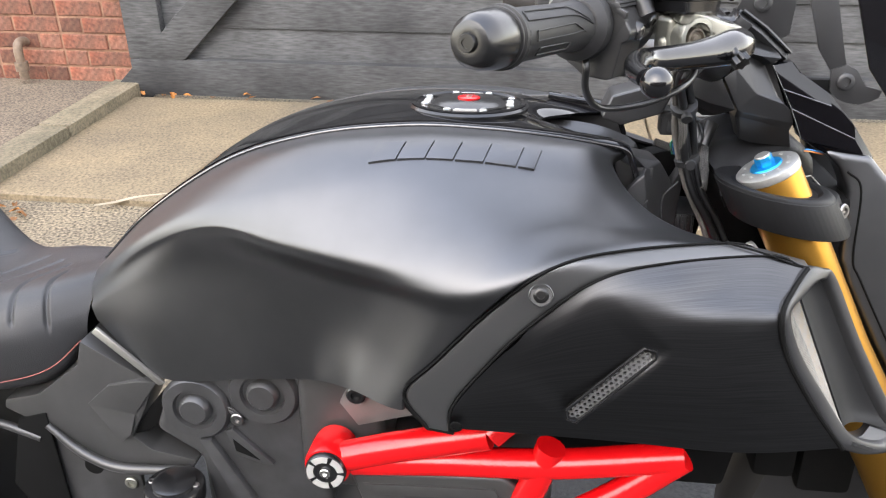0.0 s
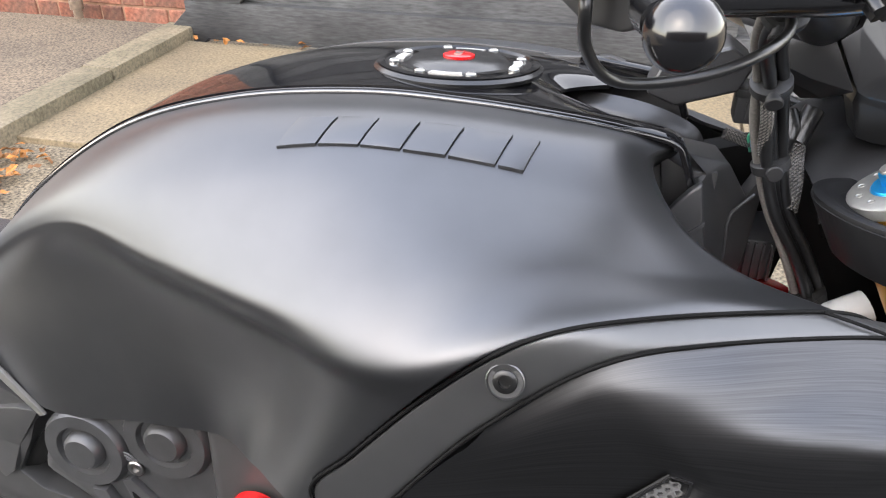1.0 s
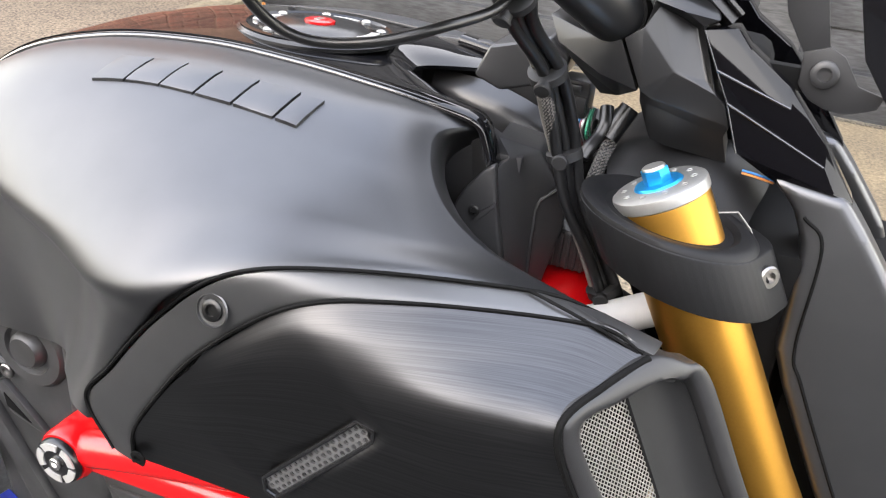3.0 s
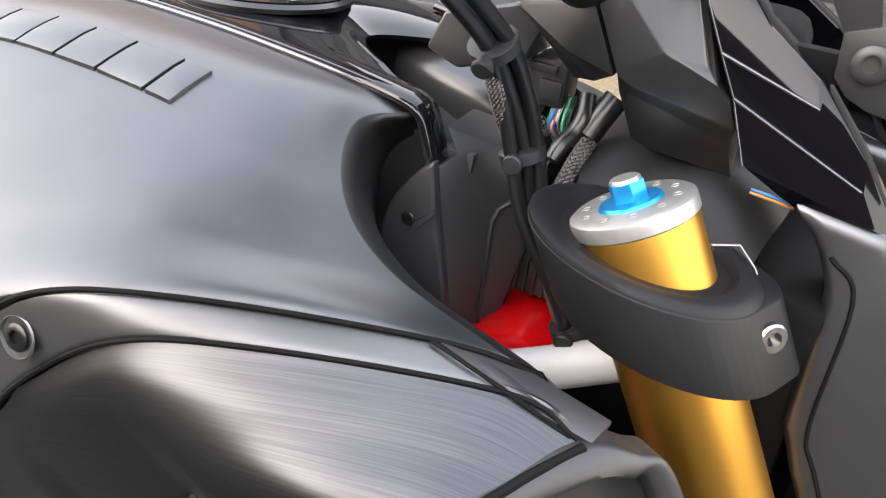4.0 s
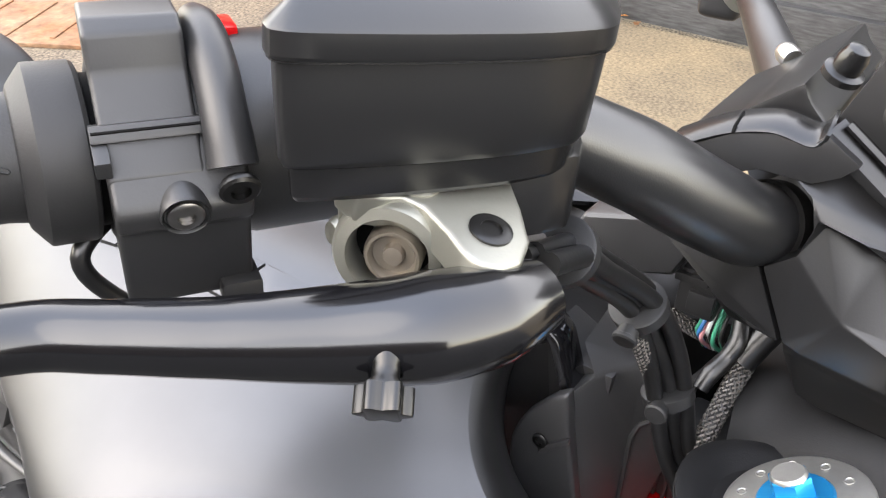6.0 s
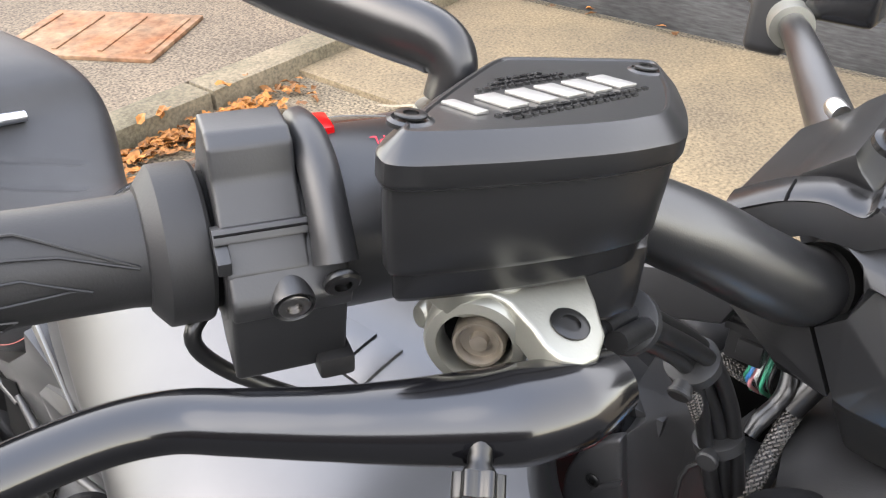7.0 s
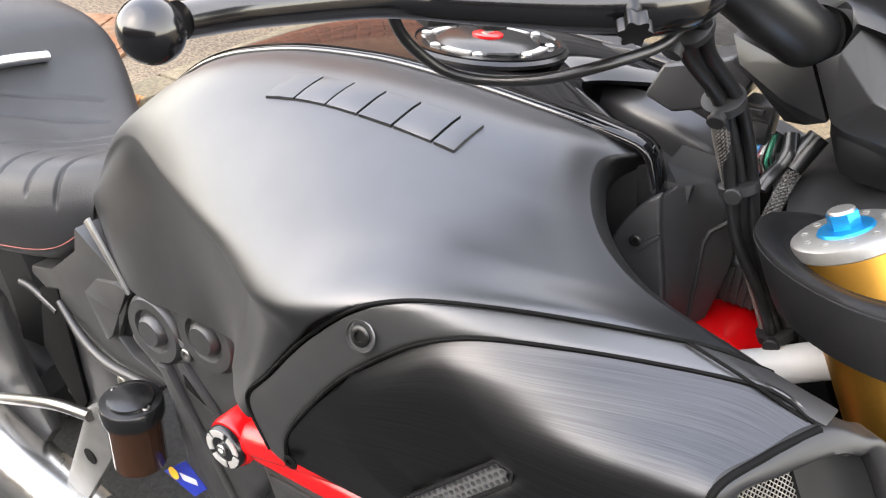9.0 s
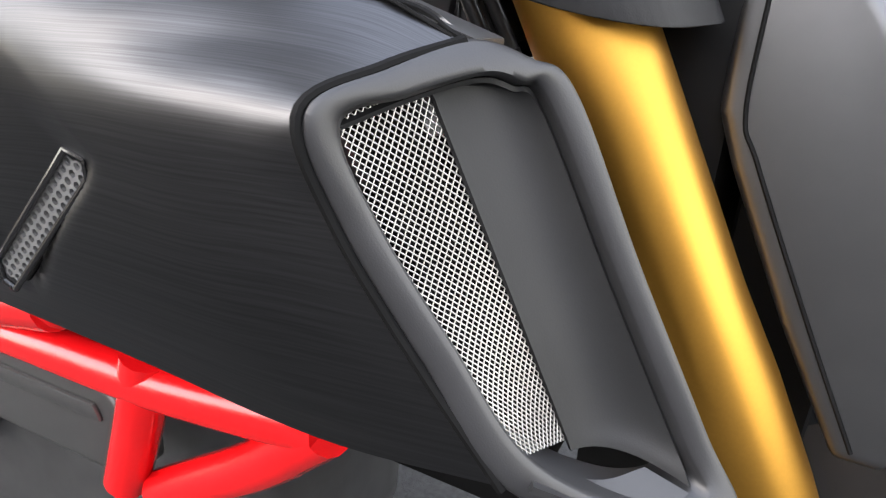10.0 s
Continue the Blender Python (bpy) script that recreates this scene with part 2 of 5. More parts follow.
def sweep(points, radius, n=12, steps=None, flat=1.0, smooth=True, up=(0, 0, 1)):
    """A tube along a curve; radius a number or one for each given point; flat: height over width."""
    p = spline(points, steps or max(2, 6 * (len(points) - 1) + 1)) if smooth and len(points) > 2 else np.array(points, float)
    rad = np.interp(np.linspace(0, 1, len(p)), np.linspace(0, 1, len(np.atleast_1d(radius))), np.atleast_1d(radius)) if np.ndim(radius) else np.full(len(p), float(radius))
    verts, faces = [], []
    t = np.gradient(p, axis=0)
    u = Vector(up)
    for i in range(len(p)):
        d = Vector(t[i]).normalized()
        u = (u - d * u.dot(d))
        u = u.normalized() if u.length > 1e-5 else d.orthogonal().normalized()
        v = d.cross(u)
        for k in range(n):
            a = 2 * math.pi * k / n
            verts.append(Vector(p[i]) + float(rad[i]) * (math.cos(a) * v + flat * math.sin(a) * u))
    m = len(p)
    faces = [(i * n + k, i * n + (k + 1) % n, (i + 1) * n + (k + 1) % n, (i + 1) * n + k) for i in range(m - 1) for k in range(n)]
    faces += [tuple(range(n - 1, -1, -1)), tuple(range((m - 1) * n, m * n))]
    return from_lists(verts, faces)


def basis(origin, axis, up=(0, 0, 1)):
    """A frame with its z along axis and its y near up."""
    z = Vector(axis).normalized()
    y = Vector(up) - z * Vector(up).dot(z)
    y = y.normalized() if y.length > 1e-4 else z.orthogonal().normalized()
    x = y.cross(z)
    m = Matrix((x, y, z)).transposed().to_4x4()
    m.translation = origin
    return m


def lathe(profile, m, n=32):
    """A turned body: (radius, height) pairs along the z of m."""
    verts, faces = [], []
    for r, h in profile:
        for k in range(n):
            a = 2 * math.pi * k / n
            verts.append(m @ Vector((r * math.cos(a), r * math.sin(a), h)))
    c = len(profile)
    faces = [(i * n + k, i * n + (k + 1) % n, (i + 1) * n + (k + 1) % n, (i + 1) * n + k) for i in range(c - 1) for k in range(n)]
    faces += [tuple(range(n - 1, -1, -1)), tuple(range((c - 1) * n, c * n))]
    return from_lists(verts, faces)


def prism(outline, m, depth, bevel=0.0, seg=2):
    """A flat outline in the xy of m, raised by depth along its z, with rounded edges."""
    bm = bmesh.new()
    vs = [bm.verts.new(m @ Vector((x, y, 0))) for x, y in outline]
    face = bm.faces.new(vs)
    up = (m.to_3x3() @ Vector((0, 0, 1))) * depth
    ret = bmesh.ops.extrude_face_region(bm, geom=[face])
    bmesh.ops.translate(bm, vec=up, verts=[v for v in ret["geom"] if isinstance(v, bmesh.types.BMVert)])
    bmesh.ops.recalc_face_normals(bm, faces=bm.faces)
    if bevel:
        bmesh.ops.bevel(bm, geom=bm.edges[:], offset=bevel, segments=seg, profile=0.6, affect="EDGES", clamp_overlap=True)
    return bm


def rounded(outline, n=7, r=.35):
    """An outline with its corners cut to arcs."""
    out = []
    k = len(outline)
    for i in range(k):
        a, b, c = (Vector(outline[(i + d) % k]) for d in (-1, 0, 1))
        p, q = b + (a - b) * r, b + (c - b) * r
        for f in np.linspace(0, 1, n):
            out.append(tuple(p * (1 - f) ** 2 + b * 2 * f * (1 - f) + q * f * f))
    return out


def inset(outline, d):
    """The outline moved inwards by d, side by side."""
    area = sum(a[0] * b[1] - b[0] * a[1] for a, b in zip(outline, outline[1:] + outline[:1]))
    sgn = 1 if area > 0 else -1
    out = []
    k = len(outline)
    for i in range(k):
        a, b, c = (Vector(outline[(i + j) % k]) for j in (-1, 0, 1))
        u, v = (b - a).normalized(), (c - b).normalized()
        nu, nv = Vector((-u.y, u.x)) * sgn, Vector((-v.y, v.x)) * sgn
        out.append(tuple(b + (nu + nv) * d / max(.3, 1 + nu.dot(nv))))
    return out


def loft(outline, levels, m):
    """A closed body through the rounded outline at each level: (inset, height)."""
    rings = [[m @ Vector((x, y, h)) for x, y in rounded(inset(outline, d))] for d, h in levels]
    n = len(rings[0])
    faces = [(i * n + k, i * n + (k + 1) % n, (i + 1) * n + (k + 1) % n, (i + 1) * n + k) for i in range(len(levels) - 1) for k in range(n)]
    faces += [tuple(range(n - 1, -1, -1)), tuple(range((len(levels) - 1) * n, len(levels) * n))]
    return from_lists([v for ring in rings for v in ring], faces)


def block(centre, size, m=None, bevel=0.003, seg=2):
    bm = bmesh.new()
    bmesh.ops.create_cube(bm, size=1.0, matrix=(m or Matrix()) @ Matrix.Translation(centre) @ Matrix.Diagonal((*size, 1)))
    if bevel:
        bmesh.ops.bevel(bm, geom=bm.edges[:], offset=bevel, segments=seg, profile=0.6, affect="EDGES", clamp_overlap=True)
    return bm


def joined(*bms):
    out = bmesh.new()
    for b in bms:
        me = bpy.data.meshes.new("tmp")
        b.to_mesh(me)
        out.from_mesh(me)
        bpy.data.meshes.remove(me)
        b.free()
    return out


def flipped(bm):
    """The same mesh on the other side of the bike's middle plane."""
    out = bm.copy()
    bmesh.ops.scale(out, vec=(1, -1, 1), verts=out.verts)
    bmesh.ops.reverse_faces(out, faces=out.faces)
    return out


def part(name, bm, mat, parent=None, label="", angle=40):
    me = bpy.data.meshes.new(name)
    bm.to_mesh(me)
    bm.free()
    me.shade_smooth()
    me.set_sharp_from_angle(angle=radians(angle))
    me.materials.append(mat)
    ob = new(name, me)
    if parent is not None:
        ob.parent = parent
    return tagged(ob, label)


def side(y):
    """A frame whose x, y are the bike's forward and up, at y to its left; its z points to the right side."""
    return Matrix(((1, 0, 0, 0), (0, 0, -1, y), (0, 1, 0, 0), (0, 0, 0, 1)))


def bolt(name, at, axis, r, parent, mat=STEEL, h=0.004, socket=True):
    prof = [(r * 0.9, 0), (r, h * 0.3), (r, h * 0.75), (r * 0.85, h), (r * 0.5, h), (r * 0.5, h * 0.4), (0.0001, h * 0.4)] if socket else [(r, 0), (r, h * 0.8), (r * 0.85, h), (0.0001, h)]
    return part(name, lathe(prof, basis(at, axis), 20), mat, parent)


def shell(verts, faces, back, bevel=.002):
    """A faceted plate: its outer faces, and the same outline moved by back."""
    bm = from_lists(verts, faces)
    ret = bmesh.ops.extrude_face_region(bm, geom=bm.faces[:])
    bmesh.ops.translate(bm, vec=Vector(back), verts=[v for v in ret["geom"] if isinstance(v, bmesh.types.BMVert)])
    bmesh.ops.recalc_face_normals(bm, faces=bm.faces)
    bmesh.ops.bevel(bm, geom=bm.edges[:], offset=bevel, segments=2, profile=.6, affect="EDGES", clamp_overlap=True)
    return bm

# ---- setting: ground, kerb, gate, brick wall ----
WALL = pose(-1.42, 3.654, 0, 0, 0, -7.6)      # gate and wall: x along it, y into it
KERB_M = pose(-1.39, 3.40, 0, 0, 0, -8.0)     # kerb: its y runs along it towards the gate


def slab(name, x0, x1, y0, y1, top, thick, m, mat, bevel=0.006, wave=0.0, seed=0):
    """A cast slab with worn, slightly uneven edges."""
    bm = block(((x0 + x1) / 2, (y0 + y1) / 2, top - thick / 2), (x1 - x0, y1 - y0, thick), m, bevel)
    return part(name, bm, mat)


ground = part("ground", block((0, 0, -0.06), (400, 400, 0.1), None, 0), ROUGH_CONCRETE)
tagged(ground, "pebbled worn concrete ground with dirt and moss", "ground", kind="structure")
road = part("road", block((0, -13.75, -0.004), (60, 30, 0.012), None, 0.002), ROAD)
tagged(road, "dark worn asphalt road surface", "road", kind="structure")
drive = [(-1.05, 2.2, -1.16, -0.07), (2.21, 4.4, -1.16, -0.07)]
for i, (x0, x1, y0, y1) in enumerate(drive):
    p = slab("driveway", x0, x1, y0, y1, 0.012, 0.05, WALL @ pose(0.1, 0, 0), CONCRETE, 0.008)
    tagged(p, "pale worn concrete driveway slab before the gate", "driveway", kind="structure")
scar = part("crack_filling", sweep([(-1.149, 2.396, .0115), (-1.092, 2.418, .0118), (-1.031, 2.459, .0118), (-.935, 2.487, .0115)], [.006, .009, .008, .005], 8, 24, flat=.25), PALE_MORTAR, None)
tagged(scar, "pale mortar line filling a crack in the driveway", "crack", kind="structure")
pavement = part("pavement", block((-2.2, -1.5, 0.005), (4.0, 4.2, 0.09), KERB_M, 0.004), TARMAC)
tagged(pavement, "raised grey-brown pavement of coarse asphalt", "pavement", kind="structure")
kerb = tagged(new("kerb"), "weathered concrete kerb stones with mossy edge", "kerb", kind="structure")
for i in range(5):
    part("kerb_stone", block((-0.115, -0.36 - 0.915 * i + 0.45, 0.012), (0.14, 0.905, 0.098), KERB_M, 0.012), KERB, kerb)

gate = tagged(new("gate"), "black-stained wooden gate of lapped boards", "gate", kind="structure")
part("bottom_rail", block((2.2, 0.0, 0.0905), (4.40, 0.05, 0.165), WALL, 0.004), BLACK_WOOD, gate)
part("post", block((0.085, 0.0, 1.1175), (0.17, 0.05, 1.885), WALL, 0.004), BLACK_WOOD, gate)
part("post", block((4.315, 0.0, 1.1175), (0.17, 0.05, 1.885), WALL, 0.004), BLACK_WOOD, gate)
part("post", block((2.2, 0.0, 1.1175), (0.17, 0.05, 1.885), WALL, 0.004), BLACK_WOOD, gate)
part("top_rail", block((2.2, 0.0, 2.14), (4.40, 0.05, 0.155), WALL, 0.004), BLACK_WOOD, gate)
part("brace", block((-0.16, -0.002, 0.0), (2.6, 0.045, 0.15), WALL @ pose(1.03, 0, 1.02, 0, -44, 0), 0.004), BLACK_WOOD, gate)
for i in range(13):
    z = 0.165 + 0.152 * i
    part("board", block((0, 0, 0), (4.3, 0.018, 0.165), WALL @ pose(2.2, 0.038, z + 0.075, -5, 0, 0), 0.003), BLACK_WOOD, gate)

house = part("wall_house", block((0, -8.0, 2.1), (26, 0.3, 4.2), None, 0.01), HOUSE_BRICK)
tagged(house, "plain dark brick house wall across the road", "wall", kind="structure")
wall = tagged(new("wall_brick"), "red brick wall with pale mortar joints", "wall", kind="structure")
part("mortar", block((-2.0, 0.12, 1.2), (3.98, 0.2, 2.5), WALL, 0), MORTAR, wall)
brick_bm = block((0, 0, 0), (0.215, 0.1, 0.066), None, 0.004, 1)
brick_mesh = bpy.data.meshes.new("brick")
brick_bm.to_mesh(brick_mesh)
brick_bm.free()
brick_mesh.materials.append(BRICK)
half_bm = block((0, 0, 0), (0.1025, 0.1, 0.066), None, 0.004, 1)
half_mesh = bpy.data.meshes.new("brick_half")
half_bm.to_mesh(half_mesh)
half_bm.free()
half_mesh.materials.append(BRICK)
rng = random.Random(3)
for row in range(17):
    x = -0.005
    k = row % 2
    while x > -2.3:
        w = 0.1025 if k % 2 == 0 else 0.215
        ob = new("brick", half_mesh if w < 0.2 else brick_mesh)
        ob.parent = wall
        ob.matrix_local = WALL @ pose(x - w / 2, 0.064 + rng.uniform(-0.003, 0.003), 0.080 + 0.0755 * row, rng.uniform(-1, 1), 0, rng.uniform(-0.6, 0.6))
        x -= w + 0.010
        k += 1
pipe = part("waste_pipe", joined(sweep([(-0.52, 0.03, 0.225), (-0.52, -0.03, 0.235), (-0.52, -0.055, 0.205), (-0.52, -0.055, 0.07)], 0.02, 12),
                                 sweep([(-0.52, -0.055, 0.15), (-0.52, -0.055, 0.11)], 0.03, 12, smooth=False)), PIPE)
pipe.matrix_world = WALL
tagged(pipe, "short bent rusty pipe stub on the brick wall", "pipe")

plate = part("drain_cover", block((0, 0, 0.008), (0.62, 0.46, 0.016), None, 0.004), RUST)
for i in range(4):
    part("tread_bar", block((0.18 * i - 0.27, 0, 0.018), (0.02, 0.36, 0.006), None, 0.002), RUST, plate)
plate.matrix_world = pose(-2.36, 2.32, 0.05, 0, 0, 22)
tagged(plate, "rusty brown steel cover lying on the pavement", "drain cover")


def leaf_mesh(seed):
    r = random.Random(seed)
    pts = []
    for k in range(9):
        a = 2 * math.pi * k / 9
        rad = 0.026 * (1.0 + 0.35 * math.cos(2 * a)) * r.uniform(0.75, 1.15)
        pts.append((rad * math.cos(a), rad * 0.75 * math.sin(a), 0.006 * r.uniform(-1, 1) + 0.010 * abs(math.sin(a))))
    bm = from_lists(pts + [(0, 0, 0.004)], [(k, (k + 1) % 9, 9) for k in range(9)])
    me = bpy.data.meshes.new("leaf")
    bm.to_mesh(me)
    bm.free()
    me.materials.append(LEAF)
    return me


leaf_kinds = [leaf_mesh(s) for s in range(5)]
spots = [(KERB_M @ pose(rng.triangular(-0.03, 0.16, 0.02) if i % 4 else rng.uniform(-0.04, 0.20), rng.triangular(-2.1, -0.95, -1.5) if i % 9 else rng.uniform(-3, -0.9), 0), 0.0) for i in range(270)]
spots += [(WALL @ pose(rng.uniform(0, 1.0), rng.uniform(-0.10, -0.03), 0), 0.012) for i in range(10)]
for m, base in spots:
    ob = new("leaf", leaf_kinds[rng.randrange(5)])
    over = (KERB_M.inverted() @ m).translation
    z = 0.066 if over.x < -0.02 else 0.004 + base
    ob.matrix_world = Matrix.Translation((m.translation.x, m.translation.y, z + rng.uniform(0.002, 0.014))) @ pose(0, 0, 0, rng.uniform(-20, 20), rng.uniform(-20, 20), rng.uniform(0, 360)) @ Matrix.Scale(rng.uniform(0.5, 1.05), 4)
    tagged(ob, "dry orange-brown fallen leaf on the ground", "leaf", "fallen leaves by the kerb")

# ---- motorcycle ----
BIKE = pose(0.019, 0.825, -0.002, 0, 0, -7) @ pose(0, 0, 0, -4, 0, 0)
bike = new("motorcycle")
bike.matrix_world = BIKE
tagged(bike, "black naked motorcycle with red frame and gold fork, parked", "motorcycle")

# fuel tank, right half and its mirror
TANK = [
    [(-.440, -.050, .645), (-.36, -.075, .720), (-.25, -.095, .794), (-.15, -.10, .828), (-.05, -.10, .841), (.03, -.10, .8405), (.10, -.098, .8345), (.140, -.094, .828), (.172, -.089, .820)],
    [(-.437, -.075, .645), (-.355, -.108, .714), (-.255, -.137, .782), (-.155, -.155, .828), (-.05, -.158, .844), (.03, -.155, .845), (.10, -.148, .839), (.132, -.137, .8335), (.155, -.126, .820)],
    [(-.434, -.092, .640), (-.345, -.136, .713), (-.247, -.172, .772), (-.153, -.198, .804), (-.05, -.205, .823), (.03, -.202, .824), (.10, -.192, .819), (.142, -.183, .811), (.174, -.165, .799)],
    [(-.430, -.108, .634), (-.338, -.146, .708), (-.240, -.186, .760), (-.150, -.222, .771), (-.055, -.250, .779), (.035, -.256, .792), (.11, -.240, .797), (.172, -.214, .787), (.215, -.183, .777)],
    [(-.425, -.118, .625), (-.330, -.149, .700), (-.236, -.188, .747), (-.150, -.224, .746), (-.060, -.260, .745), (.022, -.293, .747), (.101, -.287, .772), (.20, -.237, .777), (.297, -.189, .753)],
    [(-.425, -.123, .617), (-.345, -.150, .665), (-.240, -.174, .712), (-.150, -.201, .714), (-.065, -.236, .715), (.012, -.286, .722), (.09, -.280, .72), (.20, -.232, .73), (.295, -.182, .72)],
    [(-.4215, -.126, .609), (-.345, -.157, .615), (-.235, -.172, .645), (-.145, -.192, .65), (-.078, -.225, .66), (-.012, -.278, .665), (.07, -.270, .66), (.18, -.222, .67), (.28, -.172, .68)],
    [(-.418, -.128, .602), (-.335, -.160, .551), (-.225, -.174, .566), (-.145, -.187, .580), (-.088, -.237, .605), (-.032, -.274, .612), (.05, -.257, .60), (.16, -.202, .62), (.26, -.152, .65)],
]
OUTER = [(-.006, -.279, .598), (-.030, -.275, .632), (.0, -.281, .672), (.05, -.2885, .733), (.101, -.289, .777), (.16, -.264, .785), (.258, -.217, .777), (.296, -.188, .757)]
INNER = [(.016, -.283, .598), (.020, -.284, .627), (.045, -.288, .668), (.085, -.292, .720), (.140, -.284, .764), (.20, -.262, .774), (.293, -.222, .768), (.325, -.220, .758)]
o, i_ = spline(OUTER, 120), spline(INNER, 120)


def smooth_step(v):
    v = np.clip(v, 0, 1)
    return v * v * (3 - 2 * v)


def slant(p):
    return 0.6 * p[..., 1] + 0.8 * p[..., 2]


for k in range(1, 6):      # pull the two crest rails towards the corner of the top and side slopes
    a, b, c, d = (Vector(TANK[r][k]) for r in (2, 3, 4, 5))
    u, v = (b - a).yz, (c - d).yz
    det = u.x * v.y - u.y * v.x
    if abs(det) > 1e-7:
        s = ((c - b).y * v.y - (c - b).z * v.x) / det
        corner = b.yz + u * max(0.0, min(s, 1.2))
        for r, f in ((3, .25), (4, .25)):
            x, y, z = TANK[r][k]
            TANK[r][k] = (x, y + (corner.x - y) * f, z + (corner.y - z) * f)
tank_grid = surface(TANK, 330, 250)
oo = o[np.argmin(o[:, 0]):]
under = np.interp(tank_grid[..., 0], oo[:, 0], slant(oo)) - slant(tank_grid)
cover = smooth_step((under + 0.001) / 0.004) * smooth_step((tank_grid[..., 0] + 0.0305) / 0.004)
nrm = np.cross(np.gradient(tank_grid, axis=1), np.gradient(tank_grid, axis=0))
nrm /= np.linalg.norm(nrm, axis=2, keepdims=True)
nrm *= np.where(nrm[..., 1:2] > 0, -1, 1)
skin = tank_grid.copy()
tank_grid = tank_grid - nrm * 0.011 * cover[..., None]
right = grid_mesh(tank_grid, 0.003, True)
left = flipped(right)
for v in left.verts:
    v.co.z -= .13 * max(0.0, v.co.y - .02)
part("tank_cover", left, SATIN, bike, "satin black tank side cover", 60)
tank = part("tank_cover", right, SATIN, bike, "satin black tank side cover", 60)

# the front lip of the tank turns inwards
edge = skin[:143, -1]
lip = [edge, edge + np.array([.0045, .006, -.004]), edge + np.array([.004, .020, -.014]), edge + np.array([-.006, .045, -.036]), edge + np.array([-.02, .075, -.07])]
right = grid_mesh(np.array([spline([l[k] for l in lip], 8) for k in range(len(edge))]).transpose(1, 0, 2))
part("tank_lip", right, SATIN, bike, "", 60)

# glossy centre cover over the tank, ending in two arms round a notch
def cover_rail(f, up, reach):
    return [(x * (reach / .172 if x > 0 else 1), y * f, z + up - .13 * max(0.0, y * f - .02)) for x, y, z in TANK[0]]


gl = [cover_rail(1, -.004, .176), cover_rail(1, .002, .176), cover_rail(.96, .0045, .175), cover_rail(.55, .006, .128), cover_rail(0, .006, .085),
      cover_rail(-.55, .006, .128), cover_rail(-.96, .0045, .175), cover_rail(-1, .002, .178), cover_rail(-1, -.004, .178)]
part("tank_centre_cover", grid_mesh(surface(gl, 100, 72), 0.004), GLOSS, bike, "glossy black centre cover of the tank", 50)
# bead added to draw the bright highlight along the cover's edge
part("cover_bead", sweep(cover_rail(1, .0012, .172), .0021, 10, 90), BEAD, bike, "raised gloss bead standing in for the tank cover's edge highlight", 60)
arm_path = spline([(.095, .8385), (.130, .8335), (.155, .8300), (.1700, .8270), (.1785, .8215), (.1835, .8110), (.1880, .7995), (.1915, .7905)], 40)
for sgn in (1, -1):
    across = [(-.0985, -.004), (-.0982, -.0010), (-.0968, .0004), (-.088, .0012), (-.079, .0006), (-.0775, -.001), (-.0772, -.005)]
    lean = np.linspace(0, 1, 40)
    d = np.gradient(arm_path, axis=0)
    d /= np.linalg.norm(d, axis=1, keepdims=True)
    arm = np.array([[(x - dz * h, y + .003 * (1 - l), z + dx * h) for (x, z), (dx, dz), l in zip(arm_path, d, lean)] for y, h in across])
    bm = grid_mesh(arm, .004)
    part("cover_arm", flipped(bm) if sgn < 0 else bm, GLOSS, bike, "glossy black arm of the tank cover", 50)

# raised emblem on the tank: six plain slanted plates
flat_skin = skin[:150:2, ::2].reshape(-1, 3)


def on_tank(x, y, lift=0.0):
    d = (flat_skin[:, 0] - x) ** 2 + (flat_skin[:, 1] - y) ** 2
    k = np.argsort(d)[:6]
    w = 1 / (d[k] + 1e-7)
    return Vector((x, y, float((flat_skin[k, 2] * w).sum() / w.sum()) + lift))


for x0, wd in zip((-.0728, -.0455, -.0185, .0085, .0365, .0672), (.0255, .0255, .0250, .0260, .0285, .0150)):
    ring = []
    for a, b in ((0, 0), (.5, 0), (1, 0), (1, .35), (1, .7), (1, 1), (.5, 1), (0, 1), (0, .7), (0, .35)):
        ring.append((x0 + wd * a + .0065 * b, -.1918 + .048 * (x0 + .0728 + wd * a) + .0246 * b))
    low, high = [on_tank(x, y, -.002) for x, y in ring], [on_tank(x, y, .0022) for x, y in ring]
    inner = [on_tank(sum(p[0] for p in ring) / 10 + (x - sum(p[0] for p in ring) / 10) * .9, sum(p[1] for p in ring) / 10 + (y - sum(p[1] for p in ring) / 10) * .94, .0025) for x, y in ring]
    mid_pt = on_tank(sum(p[0] for p in ring) / 10, sum(p[1] for p in ring) / 10, .0025)
    verts = low + high + inner + [mid_pt]
    faces = [(i, (i + 1) % 10, 10 + (i + 1) % 10, 10 + i) for i in range(10)] + [(10 + i, 10 + (i + 1) % 10, 20 + (i + 1) % 10, 20 + i) for i in range(10)] + [(20 + i, 20 + (i + 1) % 10, 30) for i in range(10)]
    part("emblem_bar", from_lists(verts, faces), SATIN, bike, "", 30)

# fuel cap
fm = basis((.006, -.020, .8430), (0, .04, 1), (1, 0, 0))
fuel = part("fuel_cap", lathe([(.066, .0), (.0665, .003), (.064, .0055), (.058, .006), (.055, .0045), (.040, .006), (.036, .009), (.0001, .010)], fm, 64), SMOOTH_PLASTIC, bike, "black fuel cap with polished bolts and red centre")
part("cap_ring", lathe([(.0625, .0052), (.0635, .0066), (.059, .0072), (.0575, .0058)], fm, 64), GLOSS, fuel)
